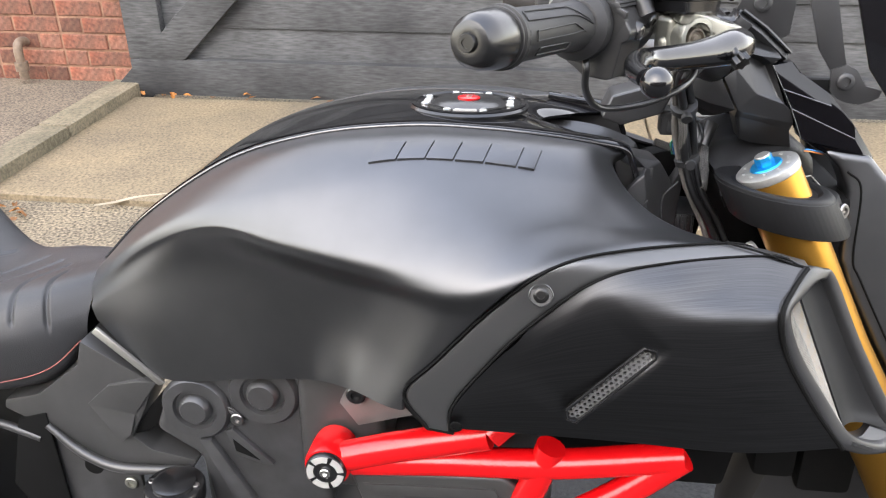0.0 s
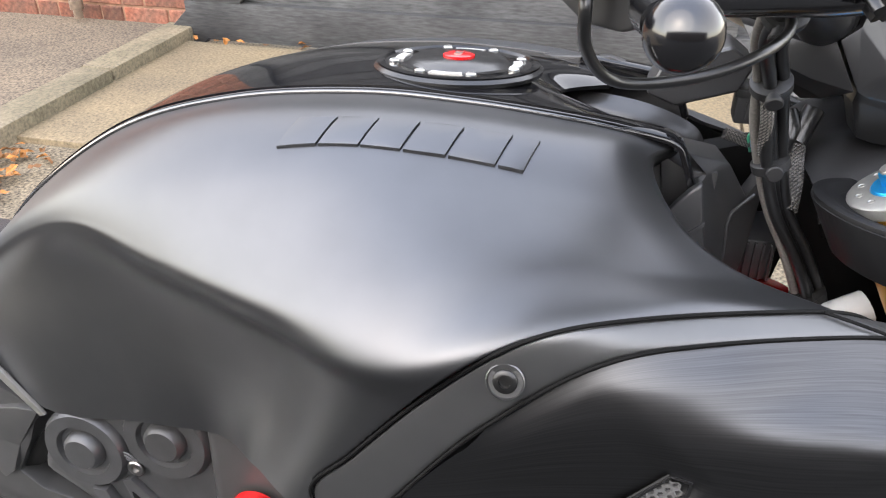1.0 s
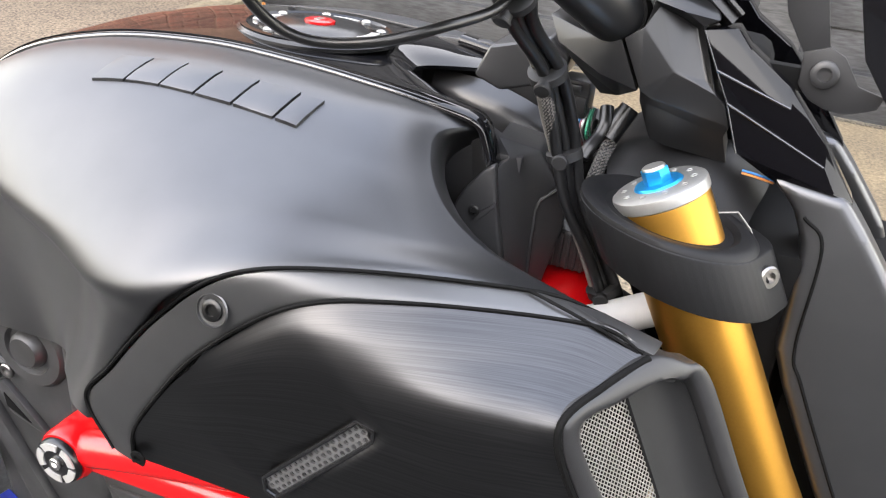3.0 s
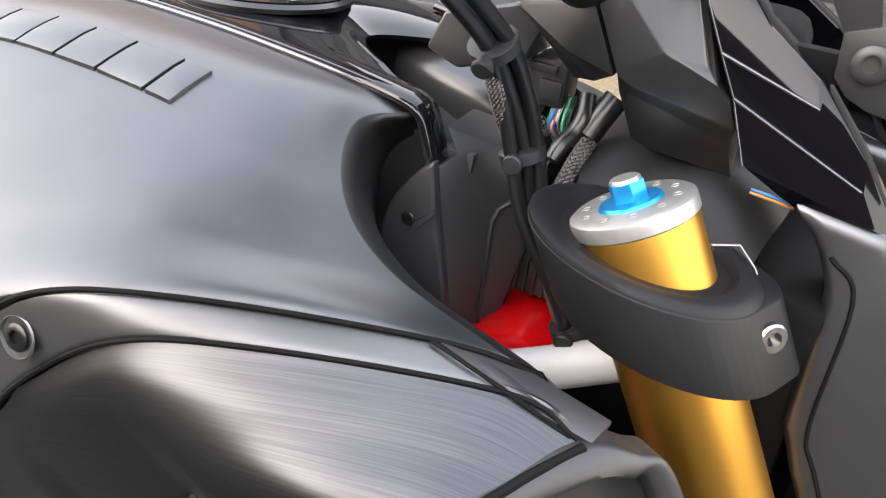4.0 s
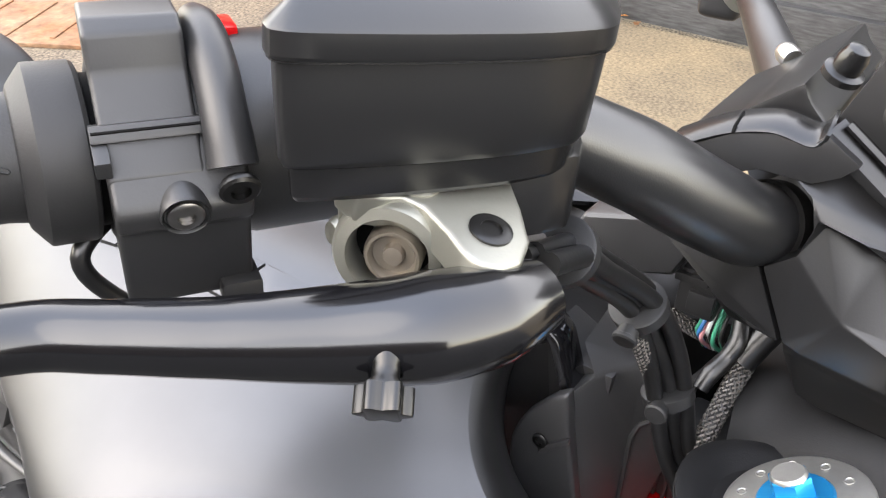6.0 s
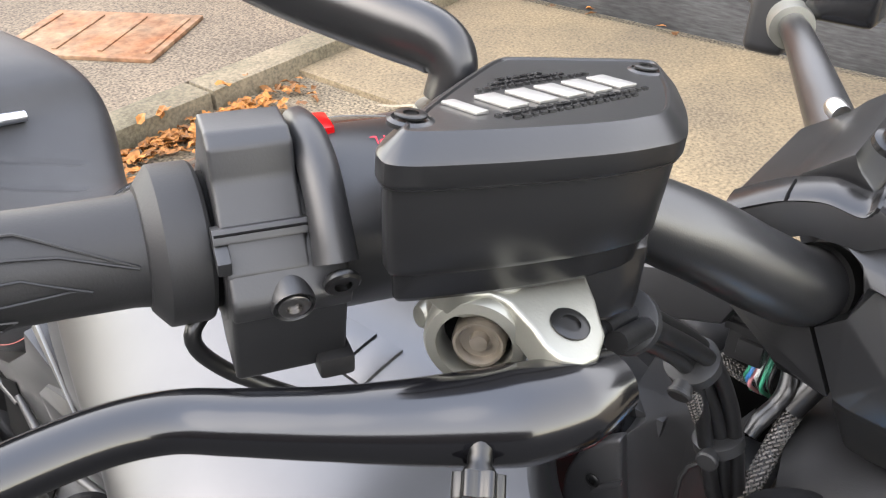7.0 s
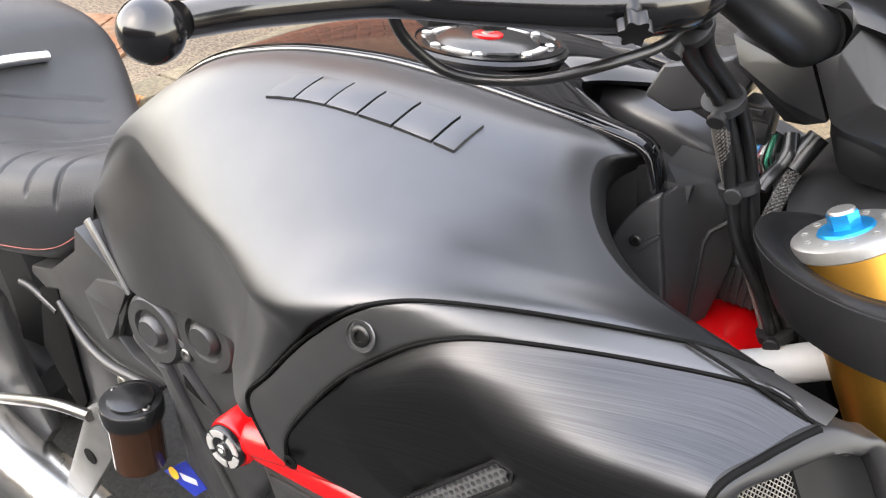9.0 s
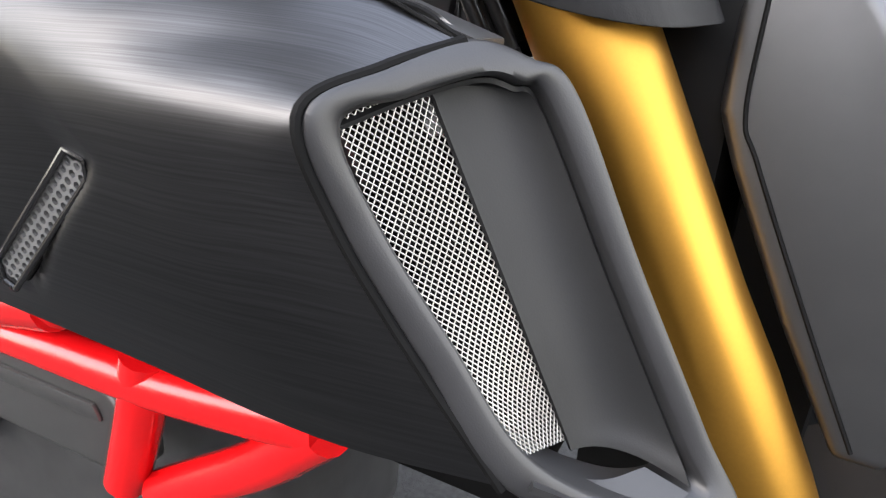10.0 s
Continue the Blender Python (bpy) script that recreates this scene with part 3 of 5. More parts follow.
for k in range(8):
    a = 2 * math.pi * (k + .5) / 8
    part("cap_bolt", lathe([(.0042, .004), (.0042, .0075), (.003, .0085), (.0001, .008)], fm @ pose(.0505 * math.cos(a), .0505 * math.sin(a), 0), 16), ALU, fuel)
for k in range(8):
    a0 = math.pi / 4 * k + .53
    arc = [(.0500 * math.cos(a0 + f), .0500 * math.sin(a0 + f)) for f in np.linspace(0, .52, 10)] + [(.0430 * math.cos(a0 + f), .0430 * math.sin(a0 + f)) for f in np.linspace(.52, 0, 10)]
    part("cap_segment", prism(arc, fm @ pose(0, 0, .0048), .0022), SATIN_SILVER if k % 2 else SMOOTH_PLASTIC, fuel)
part("cap_emblem", lathe([(.0125, .009), (.0125, .0115), (.010, .0125), (.0001, .0125)], fm, 32), RED, fuel, "red enamel centre")
part("emblem_dot", prism([(-.005, -.003), (.005, -.003), (.006, .003), (-.004, .003)], fm @ pose(0, 0, .0122), .0008), ALU, fuel)

# strip panel and brushed side panel
strip = np.array([o + (i_ - o) * f - np.array([0, .004, -.001]) * (e if e < 0 else 0) + np.array([0, -0.0004, 0.0003]) * math.sin(math.pi * f) + np.array([0, .004, -.003]) * e
                  for f, e in ((.06, 1), (.065, .35), (.085, .08), (.13, 0), (.3, 0), (.5, 0), (.7, 0), (.85, 0), (.91, .08), (.935, .35), (.94, 1))])
liner = np.array([o + (i_ - o) * f + np.array([.0, .006, -.006]) for f in (-.05, .5, 1.0, 1.15)])
part("panel_liner", grid_mesh(liner, 0.002), DARK, bike)
for nm, f in (("upper_seam", .025), ("lower_seam", .975)):
    part(nm, sweep(o + (i_ - o) * f + np.array([0, -.0004, .0006]), .0013, 6, smooth=False), DARK, bike)
part("strip_panel", grid_mesh(strip, 0.003, True), STRIP, bike, "satin black strip panel beside the tank", 50)

PANEL = [
    [(.085, -.292, .720), (.140, -.284, .764), (.20, -.262, .774), (.255, -.238, .772), (.293, -.222, .768), (.325, -.220, .758)],
    [(.075, -.2925, .705), (.140, -.291, .748), (.20, -.281, .757), (.25, -.262, .757), (.285, -.25, .755), (.312, -.245, .751)],
    [(.062, -.291, .69), (.130, -.2945, .725), (.19, -.292, .735), (.24, -.287, .738), (.275, -.28, .738), (.296, -.277, .738)],
    [(.040, -.287, .66), (.120, -.293, .69), (.19, -.292, .70), (.24, -.289, .70), (.278, -.283, .702), (.3055, -.2755, .702)],
    [(.020, -.284, .627), (.105, -.287, .645), (.19, -.286, .65), (.25, -.283, .65), (.29, -.278, .652), (.3375, -.269, .651)],
    [(.016, -.280, .600), (.100, -.272, .594), (.19, -.268, .590), (.26, -.266, .586), (.31, -.265, .588), (.376, -.2635, .599)],
]
pg = surface(PANEL, 90, 70)
V0, V1 = np.array([.127, .629]), np.array([.193, .703])       # the vent's ends in x, z


def pocket(x, z):
    """How far the panel is pressed in round the vent: a wedge that is deep at the vent and runs out backwards."""
    d = (V1 - V0) / np.linalg.norm(V1 - V0)
    n = np.array([-d[1], d[0]])
    q = np.array([x, z]) - V0
    s, w = q @ d, q @ n
    along = np.clip((s + 0.012) / 0.02, 0, 1) * np.clip((0.112 - s) / 0.02, 0, 1)
    across = np.clip((w + 0.010) / 0.006, 0, 1) * np.clip((0.075 - w) / 0.075, 0, 1)
    return 0.0075 * along * across


for j in range(pg.shape[0]):
    for i in range(pg.shape[1]):
        pg[j, i, 1] += pocket(pg[j, i, 0], pg[j, i, 2])
panel = part("side_panel", grid_mesh(pg, 0.005, True), BRUSHED, bike, "brushed dark metal side panel with a slanted vent", 50)
grain = panel.data.uv_layers.new(name="grain")
rows_n, cols_n = pg.shape[:2]
for lp in panel.data.loops:
    k = lp.vertex_index % (rows_n * cols_n)
    grain.data[lp.index].uv = (.30 * (k % cols_n) / cols_n, .17 * (k // cols_n) / rows_n)


vent_m = Matrix.Translation((.127, -.2855, .629)) @ Matrix(((.665, -.747, 0), (0, 0, -1), (.747, .665, 0))).to_4x4() @ Matrix.Translation((.048, 0, 0)) @ Matrix.Diagonal((.92, .90, 1, 1)) @ Matrix.Translation((-.048, 0, 0))
# added black sheet: painted shade behind the grille holes
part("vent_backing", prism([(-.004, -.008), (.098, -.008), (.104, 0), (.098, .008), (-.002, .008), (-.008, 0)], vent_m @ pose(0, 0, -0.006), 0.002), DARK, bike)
part("vent_frame", sweep([vent_m @ Vector(p) for p in [(-.006, -.0085, .002), (.098, -.0085, .002), (.105, -.002, .002), (.099, .0085, .002), (-.002, .0085, .002), (-.009, 0, .002), (-.006, -.0085, .002)]], 0.0016, 8, smooth=False), SMOOTH_PLASTIC, bike)
plate_v, plate_f = [], []
for r in range(3):
    for c in range(17 if r != 1 else 18):
        cx_, cy_ = .0002 + .0058 * (c + (0 if r != 1 else -.5)), (r - 1) * .00502
        k = len(plate_v)
        for rad, z in ((.00335, .0008), (.00215, .0008), (.00205, -.0012)):
            for q in range(6):
                a = math.pi / 6 + q * math.pi / 3
                plate_v.append(vent_m @ Vector((cx_ + rad * math.cos(a), cy_ + rad * math.sin(a), z)))
        plate_f += [(k + 6 * e + q, k + 6 * e + (q + 1) % 6, k + 6 * e + 6 + (q + 1) % 6, k + 6 * e + 6 + q) for e in range(2) for q in range(6)]
vent = part("vent_grille", from_lists(plate_v, plate_f), MESH_GREY, bike, "grey vent grille with six-sided holes")

part("strip_end_seam", sweep([(.2560, -.2215, .7790), (.2760, -.2225, .7745), (.2980, -.2225, .7680), (.3215, -.2205, .7585)], .0010, 6), DARK, bike)
part("shoulder", shell([(.2575, -.2190, .7785), (.2961, -.1985, .7650), (.3330, -.1970, .7555), (.3300, -.2190, .7590), (.3050, -.2215, .7655)], [(0, 1, 2, 3, 4)], (-.002, .004, -.010), .0012), STRIP, bike, "satin black shoulder between tank and intake", 30)

# air scoop: rim, inner plate, mesh
RIM_OUT = [(.297, -.279, .740), (.312, -.250, .752), (.330, -.222, .759), (.348, -.206, .752), (.364, -.195, .739), (.400, -.193, .672), (.440, -.195, .605), (.462, -.200, .570), (.430, -.230, .572), (.378, -.263, .598), (.341, -.268, .647), (.309, -.275, .699)]
RIM_IN = [(.305, -.270, .7355), (.320, -.248, .743), (.338, -.226, .749), (.348, -.214, .745), (.357, -.203, .735), (.393, -.200, .668), (.432, -.201, .602), (.448, -.208, .580), (.425, -.231, .582), (.384, -.255, .609), (.350, -.261, .654), (.320, -.267, .699)]


def loop(points, n):
    k = len(points)
    full = spline(list(points[-2:]) + list(points) + list(points[:3]), (k + 4) * 16 + 1)
    return full[2 * 16:2 * 16 + k * 16 + 1]


ro, ri = loop(RIM_OUT, 0), loop(RIM_IN, 0)
centre = np.mean(ri, axis=0)
back = np.array([-.010, .008, -.002])
rim = np.array([ro + back * 1.2, ro + back * .16, ro + back * .04, ro * .93 + ri * .07 - back * .05, ro * .75 + ri * .25 - back * .10, ro * .5 + ri * .5 - back * .11, ro * .25 + ri * .75 - back * .07, ro * .05 + ri * .95 - back * .01, ri + back * .06, ri + (centre - ri) * .02 + back * .25, ri + (centre - ri) * .05 + back * 2.2])
part("scoop_rim", grid_mesh(rim), RIM, bike, "matt black intake rim", 60)
# black tube paints the shaded gap outside the rim
part("rim_gap", sweep([np.array(p) + np.array([-.0022, -.0006, -.0005]) for p in spline([RIM_OUT[k] for k in (2, 1, 0, 11, 10, 9)], 40)], .0023, 8, smooth=False), DARK, bike)
part("scoop_floor", grid_mesh(surface([[(.388, -.262, .604), (.425, -.232, .578), (.450, -.205, .576)], [(.380, -.245, .598), (.405, -.228, .588), (.42, -.21, .588)]], 10, 5), .003), PLASTIC, bike)
QUAD = [Vector(p) for p in ((.299, -.264, .7345), (.317, -.233, .7435), (.387, -.222, .597), (.3805, -.256, .611))]


def mesh_at(u, v):
    return QUAD[0] * (1 - u) * (1 - v) + QUAD[1] * u * (1 - v) + QUAD[2] * u * v + QUAD[3] * (1 - u) * v + Vector((-.0075, -.001, -.002)) * (4 * v * (1 - v) * (1 - u))


strand_v, strand_f = [], []


def strand(a, b, bar, depth):
    d = (b - a).normalized()
    w = depth.cross(d).normalized() * bar
    k = len(strand_v)
    for p in (a, b):
        strand_v.extend([p + w, p + depth * bar * .8, p - w, p - depth * bar * .8])
    strand_f.extend([(k + q, k + (q + 1) % 4, k + 4 + (q + 1) % 4, k + 4 + q) for q in range(4)])


out = Vector((.25, -.85, .45)).normalized()
ACROSS, DOWN = 12.5, 40.0        # diamonds over the width and the height
for way in (1, -1):
    for k in range(-int(DOWN) - 1, int(ACROSS + DOWN) + 2):
        run = []
        for j in range(int(2 * DOWN) + 1):
            v = j / (2 * DOWN)
            u = (k - way * v * DOWN) / ACROSS if way > 0 else (k - DOWN + v * DOWN) / ACROSS
            run.append(mesh_at(u, v) if -.001 <= u <= 1.001 else None)
        for a, b in zip(run, run[1:]):
            if a is not None and b is not None:
                strand(a, b, .00032, out)
part("scoop_mesh", from_lists(strand_v, strand_f), MESH_SILVER, bike, "bright expanded metal intake mesh")
# one smooth inner wall from the rim, over the rounded roof, down the far edge of the mesh
hem = [np.array(RIM_IN[k]) + (centre - np.array(RIM_IN[k])) * .035 + back * .55 for k in range(8)]
foot = [np.array(mesh_at(u, v)) for u, v in ((0, -.02), (.55, -.02), (.93, -.01), (1, .04), (1, .10), (1, .48), (1, .90), (1, 1.03))]
outer, far_side = spline(hem, 60), spline(foot, 60)
wall_rows = [outer + (far_side - outer) * f + np.array([-.006, .007, .002]) * (4 * f * (1 - f)) for f in np.linspace(0, 1, 14)]
part("scoop_wall", grid_mesh(np.array(wall_rows), .002), SCOOP_WALL, bike, "smooth dark inner wall of the intake", 60)
# added black sheet: the depth behind the mesh is shade painted as colour
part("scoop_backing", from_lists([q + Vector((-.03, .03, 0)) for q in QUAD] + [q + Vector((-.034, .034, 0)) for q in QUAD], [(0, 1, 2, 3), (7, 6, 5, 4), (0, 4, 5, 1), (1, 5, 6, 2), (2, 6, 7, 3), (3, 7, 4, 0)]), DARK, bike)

part("bolt_cup", lathe([(.0100, .0005), (.0106, .0012), (.0098, .0018), (.0085, -.001), (.0001, -.001)], basis((.0935, -.2915, .7525), (0, -1, .28)), 32), STRIP, bike)
bolt("panel_bolt", (.0935, -.2910, .7525), (0, -1, .28), .0066, bike, GUNMETAL, .0032)
bolt("panel_screw", (.022, -.285, .607), (0, -1, -.1), .006, bike, DARK, .002)

# fork legs with their caps
FORK = Vector((.475, 0, -.88))
for sgn in (1, -1):
    top = Vector((.306, -.124 * sgn, .8195))
    m = basis(top, FORK, (0, 1, 0))
    leg = part("fork_leg", lathe([(.0285, .006), (.0292, .009), (.0292, .13), (.0292, .22), (.0315, .27), (.0315, .33), (.0300, .37), (.0300, .60), (.022, .60), (.022, .66)], m, 48), GOLD, bike, "gold anodised fork tube")
    part("fork_cap", lathe([(.0001, -.002), (.0275, -.002), (.0298, -.0005), (.0302, .001), (.0302, .0065), (.0290, .0075)], m, 64), CAP_ALU, leg, "machined silver fork cap")
    part("preload_ring", lathe([(.0001, -.0035), (.0145, -.0035), (.0155, -.0025), (.016, -.001)], m, 40), BLUE, leg, "blue anodised ring")
    part("preload_nut", prism([(.0088 * math.cos(k * math.pi / 3), .0088 * math.sin(k * math.pi / 3)) for k in range(6)], m @ pose(0, 0, -.003, 180, 0, 0), .0095, .0008), BLUE, leg, "blue hexagon nut")
    part("adjuster", lathe([(.0001, -.0142), (.0066, -.0142), (.0074, -.0134), (.0076, -.0115)], m, 24), CAP_ALU, leg)
    for k in range(10):
        a = 2 * math.pi * k / 10
        part("cap_hole", lathe([(.0001, -.0016), (.0012, -.0018), (.0019, -.0024), (.0022, -.0024), (.0023, -.001)], m @ pose(.0222 * math.cos(a), .0222 * math.sin(a), 0), 14), CAP_ALU, leg)

# upper fork clamps
for sgn in (1, -1):
    cm = basis((.306, -.124, .8195), FORK, (0, 1, 0))
    ring = lathe([(.0297, .027), (.0315, .0235), (.0385, .0172), (.0435, .0168), (.0458, .0180), (.0470, .0212), (.0470, .04), (.0297, .05)], cm, 64)
    body = []
    for k in range(56):
        a = 2 * math.pi * k / 56
        c, s = math.cos(a), math.sin(a)
        far = -.031 * c + .012 * s + .022 > .0478
        body.append((-.031 + .022 * c, .012 + .022 * s) if far else (.0478 * c, .0478 * s))
    lug = prism(body, cm @ pose(0, 0, .0215), .0405, .004, 3)
    bm = joined(ring, lug)
    inv = cm.inverted()
    for v in bm.verts:
        q = inv @ v.co
        q.z -= .72 * q.x
        v.co = cm @ q
    part("fork_clamp", flipped(bm) if sgn < 0 else bm, CAST_BLACK, bike, "black cast fork clamp")
BRIDGE = [[(.272, -.104, .780), (.288, -.102, .790), (.315, -.100, .798), (.342, -.100, .798), (.362, -.098, .780)], [(.268, -.084, .798), (.284, -.080, .811), (.313, -.078, .820), (.342, -.078, .820), (.366, -.078, .796)],
          [(.262, -.055, .806), (.280, -.052, .821), (.312, -.050, .829), (.345, -.050, .830), (.372, -.050, .806)], [(.256, -.020, .806), (.277, -.020, .819), (.312, -.020, .826), (.345, -.020, .827), (.374, -.020, .808)]]
part("clamp_bridge", grid_mesh(surface(BRIDGE + [[(x, -y, z) for x, y, z in rail] for rail in reversed(BRIDGE)], 24, 40), .03), CAST_BLACK, bike, "black cast bridge between the fork clamps", 50)
bolt("clamp_bolt", (.3805, -.1295, .780), (.62, -.75, .2), .0075, bike, STEEL, .005)
part("bridge_edge", sweep([(.344, -.112, .8065), (.356, -.101, .8055), (.366, -.101, .796), (.374, -.103, .784)], .0007, 6, smooth=False), TRIM_GREY, bike)

# red trellis frame
def tube(name, pts, r, mat, label="", parent=None, n=14, smooth=True):
    return part(name, sweep(pts, r, n, smooth=smooth), mat, parent or bike, label, 50)


tube("frame_tube", [(-.125, -.205, .490), (-.06, -.21, .515), (.05, -.215, .548)], .017, RED, "red gloss frame tube")
tube("frame_tube", [(-.10, -.20, .487), (.0, -.205, .500), (.12, -.205, .508), (.25, -.205, .530)], .0165, RED, "red gloss frame tube")
tube("frame_tube", [(.115, -.205, .53), (.10, -.203, .48), (.07, -.20, .40)], .0165, RED, "red gloss frame tube")
tube("frame_tube", [(.25, -.205, .530), (.19, -.20, .47), (.10, -.195, .40)], .0165, RED, "red gloss frame tube")
tube("frame_tube", [(.05, -.215, .548), (.16, -.17, .64), (.235, -.115, .695)], .017, RED, "red gloss frame tube")
part("frame_boss", lathe([(.024, -.03), (.026, -.02), (.026, .012), (.024, .016)], basis((-.125, -.205, .490), (0, -1, 0)), 32), RED, bike)
hub = part("frame_plug", lathe([(.0001, .0), (.0225, .0), (.0225, .004), (.021, .006), (.0001, .006)], basis((-.125, -.222, .490), (0, -1, 0)), 32), SMOOTH_PLASTIC, bike, "black and silver frame plug")
for k in range(5):
    a0 = 2 * math.pi * k / 5
    arc = [(.0205 * math.cos(a0 + .12 + f), .0205 * math.sin(a0 + .12 + f)) for f in np.linspace(0, 1.0, 8)] + [(.0135 * math.cos(a0 + .12 + f), .0135 * math.sin(a0 + .12 + f)) for f in np.linspace(1.0, 0, 8)]
    part("plug_segment", prism(arc, basis((-.125, -.2275, .490), (0, -1, 0)), .0017), SATIN_SILVER, hub)
bolt("plug_bolt", (-.125, -.228, .490), (0, -1, 0), .006, bike, ALU, .003)
part("frame_box", prism([(-.105, .475), (.065, .483), (.082, .470), (.080, .405), (-.08, .40)], side(-.17), .035, .006, 3), BOX, bike, "ribbed grey-black cover below the frame tube")
part("box_rib", prism([(-.09, .462), (.058, .468), (.064, .455), (-.075, .448)], side(-.205), .004, .002), BOX, bike)

# steering head and inner trim in front of the tank
part("tank_bulkhead", prism([(.10, .80), (.165, .812), (.178, .78), (.20, .72), (.22, .66), (.08, .66)], side(-.062), .012, .003), PLASTIC, bike)
inner = part("inner_trim", shell([(.1911, -.100, .7947), (.1979, -.085, .7998), (.1843, -.075, .8107), (.2146, -.060, .8014), (.2307, -.060, .7765), (.2203, -.068, .7653), (.2195, -.070, .7588), (.2211, -.073, .7251), (.2229, -.076, .6874), (.2110, -.100, .6944), (.2013, -.100, .7467)],
                                 [(0, 1, 6, 7, 8, 9, 10), (1, 2, 3), (1, 3, 4, 5, 6)], (-.006, .05, -.004), .0025), TRIM_BLACK, bike, "grained black trim in front of the tank", 30)
part("trim_wing", shell([(.2203, -.066, .7653), (.2307, -.059, .7765), (.243, -.055, .800), (.238, -.058, .735), (.2300, -.062, .690), (.2229, -.074, .6874), (.2211, -.071, .7251), (.2195, -.068, .7588)], [(0, 1, 2, 3, 4, 5, 6, 7)], (-.002, .02, 0), .0012), TRIM_BLACK, inner)
part("trim_lobe", joined(prism([(.1940, .8017), (.1865, .7955), (.1799, .7870), (.1735, .778), (.1690, .7689), (.1658, .757), (.1652, .7456), (.1668, .734), (.1696, .7234), (.1765, .712), (.1849, .7022), (.1969, .6917), (.2130, .7034), (.2099, .7245), (.2045, .748), (.1994, .7702)], side(-.099), .009, .0025, 3),
                         prism([(.1829, .7552), (.1876, .7575), (.1998, .7719), (.1994, .7750), (.1855, .7625)], side(-.107), .003, .001)), TRIM_BLACK, inner)
part("trim_filler", prism([(.165, .81), (.186, .80), (.206, .80), (.205, .76), (.172, .765)], side(-.045), .035, .002), TRIM_BLACK, inner)
bolt("trim_screw", (.1835, -.1085, .7645), (0, -1, .1), .0042, bike, GUNMETAL, .002)
far = surface([[(.085, .050, .812), (.120, .048, .812), (.160, .046, .806), (.195, .044, .792), (.206, .044, .770)], [(.088, .038, .800), (.120, .032, .799), (.158, .030, .793), (.190, .032, .780), (.202, .036, .764)],
               [(.092, .034, .770), (.122, .026, .768), (.158, .024, .764), (.188, .028, .757), (.200, .034, .750)], [(.10, .020, .745), (.125, .010, .742), (.16, .008, .738), (.188, .014, .736), (.205, .024, .735)]], 40, 28)
part("far_trim", grid_mesh(far, .003), FAR_TRIM, bike, "smooth grey-black inner trim of the far side", 60)
part("inner_wall", prism([(.06, .835), (.12, .838), (.175, .822), (.192, .79), (.175, .72), (.06, .72)], side(.09), .012, .003), PLASTIC, bike)
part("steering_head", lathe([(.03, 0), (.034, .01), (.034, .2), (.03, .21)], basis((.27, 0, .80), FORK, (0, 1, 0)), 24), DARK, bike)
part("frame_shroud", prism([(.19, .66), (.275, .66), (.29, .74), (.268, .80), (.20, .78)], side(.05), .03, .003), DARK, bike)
part("head_gusset", prism([(.205, .676), (.226, .693), (.252, .702), (.282, .692), (.250, .676)], side(-.02), .07, .012), RED, bike, "red frame gusset at the steering head")
ribbed = part("ribbed_cover", block((.246, -.020, .722), (.030, .060, .034), None, .004, 2), PLASTIC, bike, "ribbed black cover above the gusset")
for k in range(5):
    part("cover_rib", block((.234 + .006 * k, -.051, .722), (.0022, .004, .030), None, .0006), PLASTIC, ribbed)
tube("white_hose", [(.20, -.12, .665), (.265, -.105, .690), (.32, -.09, .715)], .013, WHITE, "white hose behind the fork")
# plain blocks; the shade behind the fork is put into their black
part("radiator", joined(block((.385, 0, .60), (.05, .18, .36), None, .01), block((.452, .015, .57), (.065, .18, .36), None, .01)), DARK, bike, "radiator behind the fork, blackened for the shade there")
# solid block added to fill the bay, its colour holding the shade
part("inner_block", prism([(-.1, .40), (.33, .40), (.36, .60), (.2, .66), (.0, .60), (-.1, .55)], side(.09), .18, .01), DARK, bike, "solid black block standing in for the engine bay's shade")

part("lock_module", prism([(.150, .842), (.160, .866), (.205, .880), (.222, .868), (.214, .848), (.172, .834)], side(.006), .050, .004, 3), FAR_TRIM, bike, "grey-black steering lock module", 30)

# engine
part("belt_cover", prism([(-.352, .475), (-.335, .52), (-.30, .555), (-.255, .57), (-.19, .575), (-.16, .56), (-.150, .50), (-.14, .38), (-.20, .28), (-.28, .28), (-.30, .44)], side(-.11), .05, .012, 3), ENGINE, bike, "dark cast belt cover")
for x, z in ((-.2945, .513), (-.211, .540)):
    ring = part("belt_boss", lathe([(.042, 0), (.042, .006), (.038, .012), (.0265, .012), (.0245, .007), (.0195, .007), (.0185, .013), (.015, .017), (.0001, .017)], basis((x, -.1555, z), (0, -1, 0)), 40), ENGINE, bike)
bolt("cover_bolt", (-.245, -.163, .503), (0, -1, 0), .008, bike, STEEL, .004)
for k in range(3):
    tube("cover_rib", [(-.262 + .004 * k, -.164, .520 - .004 * k), (-.249, -.164, .516 - .004 * k), (-.240, -.164, .507 - .004 * k)], .0011, ENGINE)
part("cover_ridge", prism([(-.294, .473), (-.278, .473), (-.185, .300), (-.20, .285), (-.225, .305)], side(-.158), .012, .004), ENGINE, bike)
part("cover_ridge", prism([(-.262, .486), (-.252, .490), (-.205, .442), (-.214, .440), (-.250, .452)], side(-.158), .009, .003), ENGINE, bike)
# thin black plate: the hollow's shade painted on, nothing is cut in
part("cover_hollow", prism([(-.252, .476), (-.250, .460), (-.222, .449)], side(-.166), .0022, .0005), DARK, bike)
part("head_cover", prism([(-.160, .575), (-.120, .590), (-.105, .55), (-.12, .44), (-.145, .40), (-.15, .50)], side(-.13), .03, .006), ENGINE, bike)
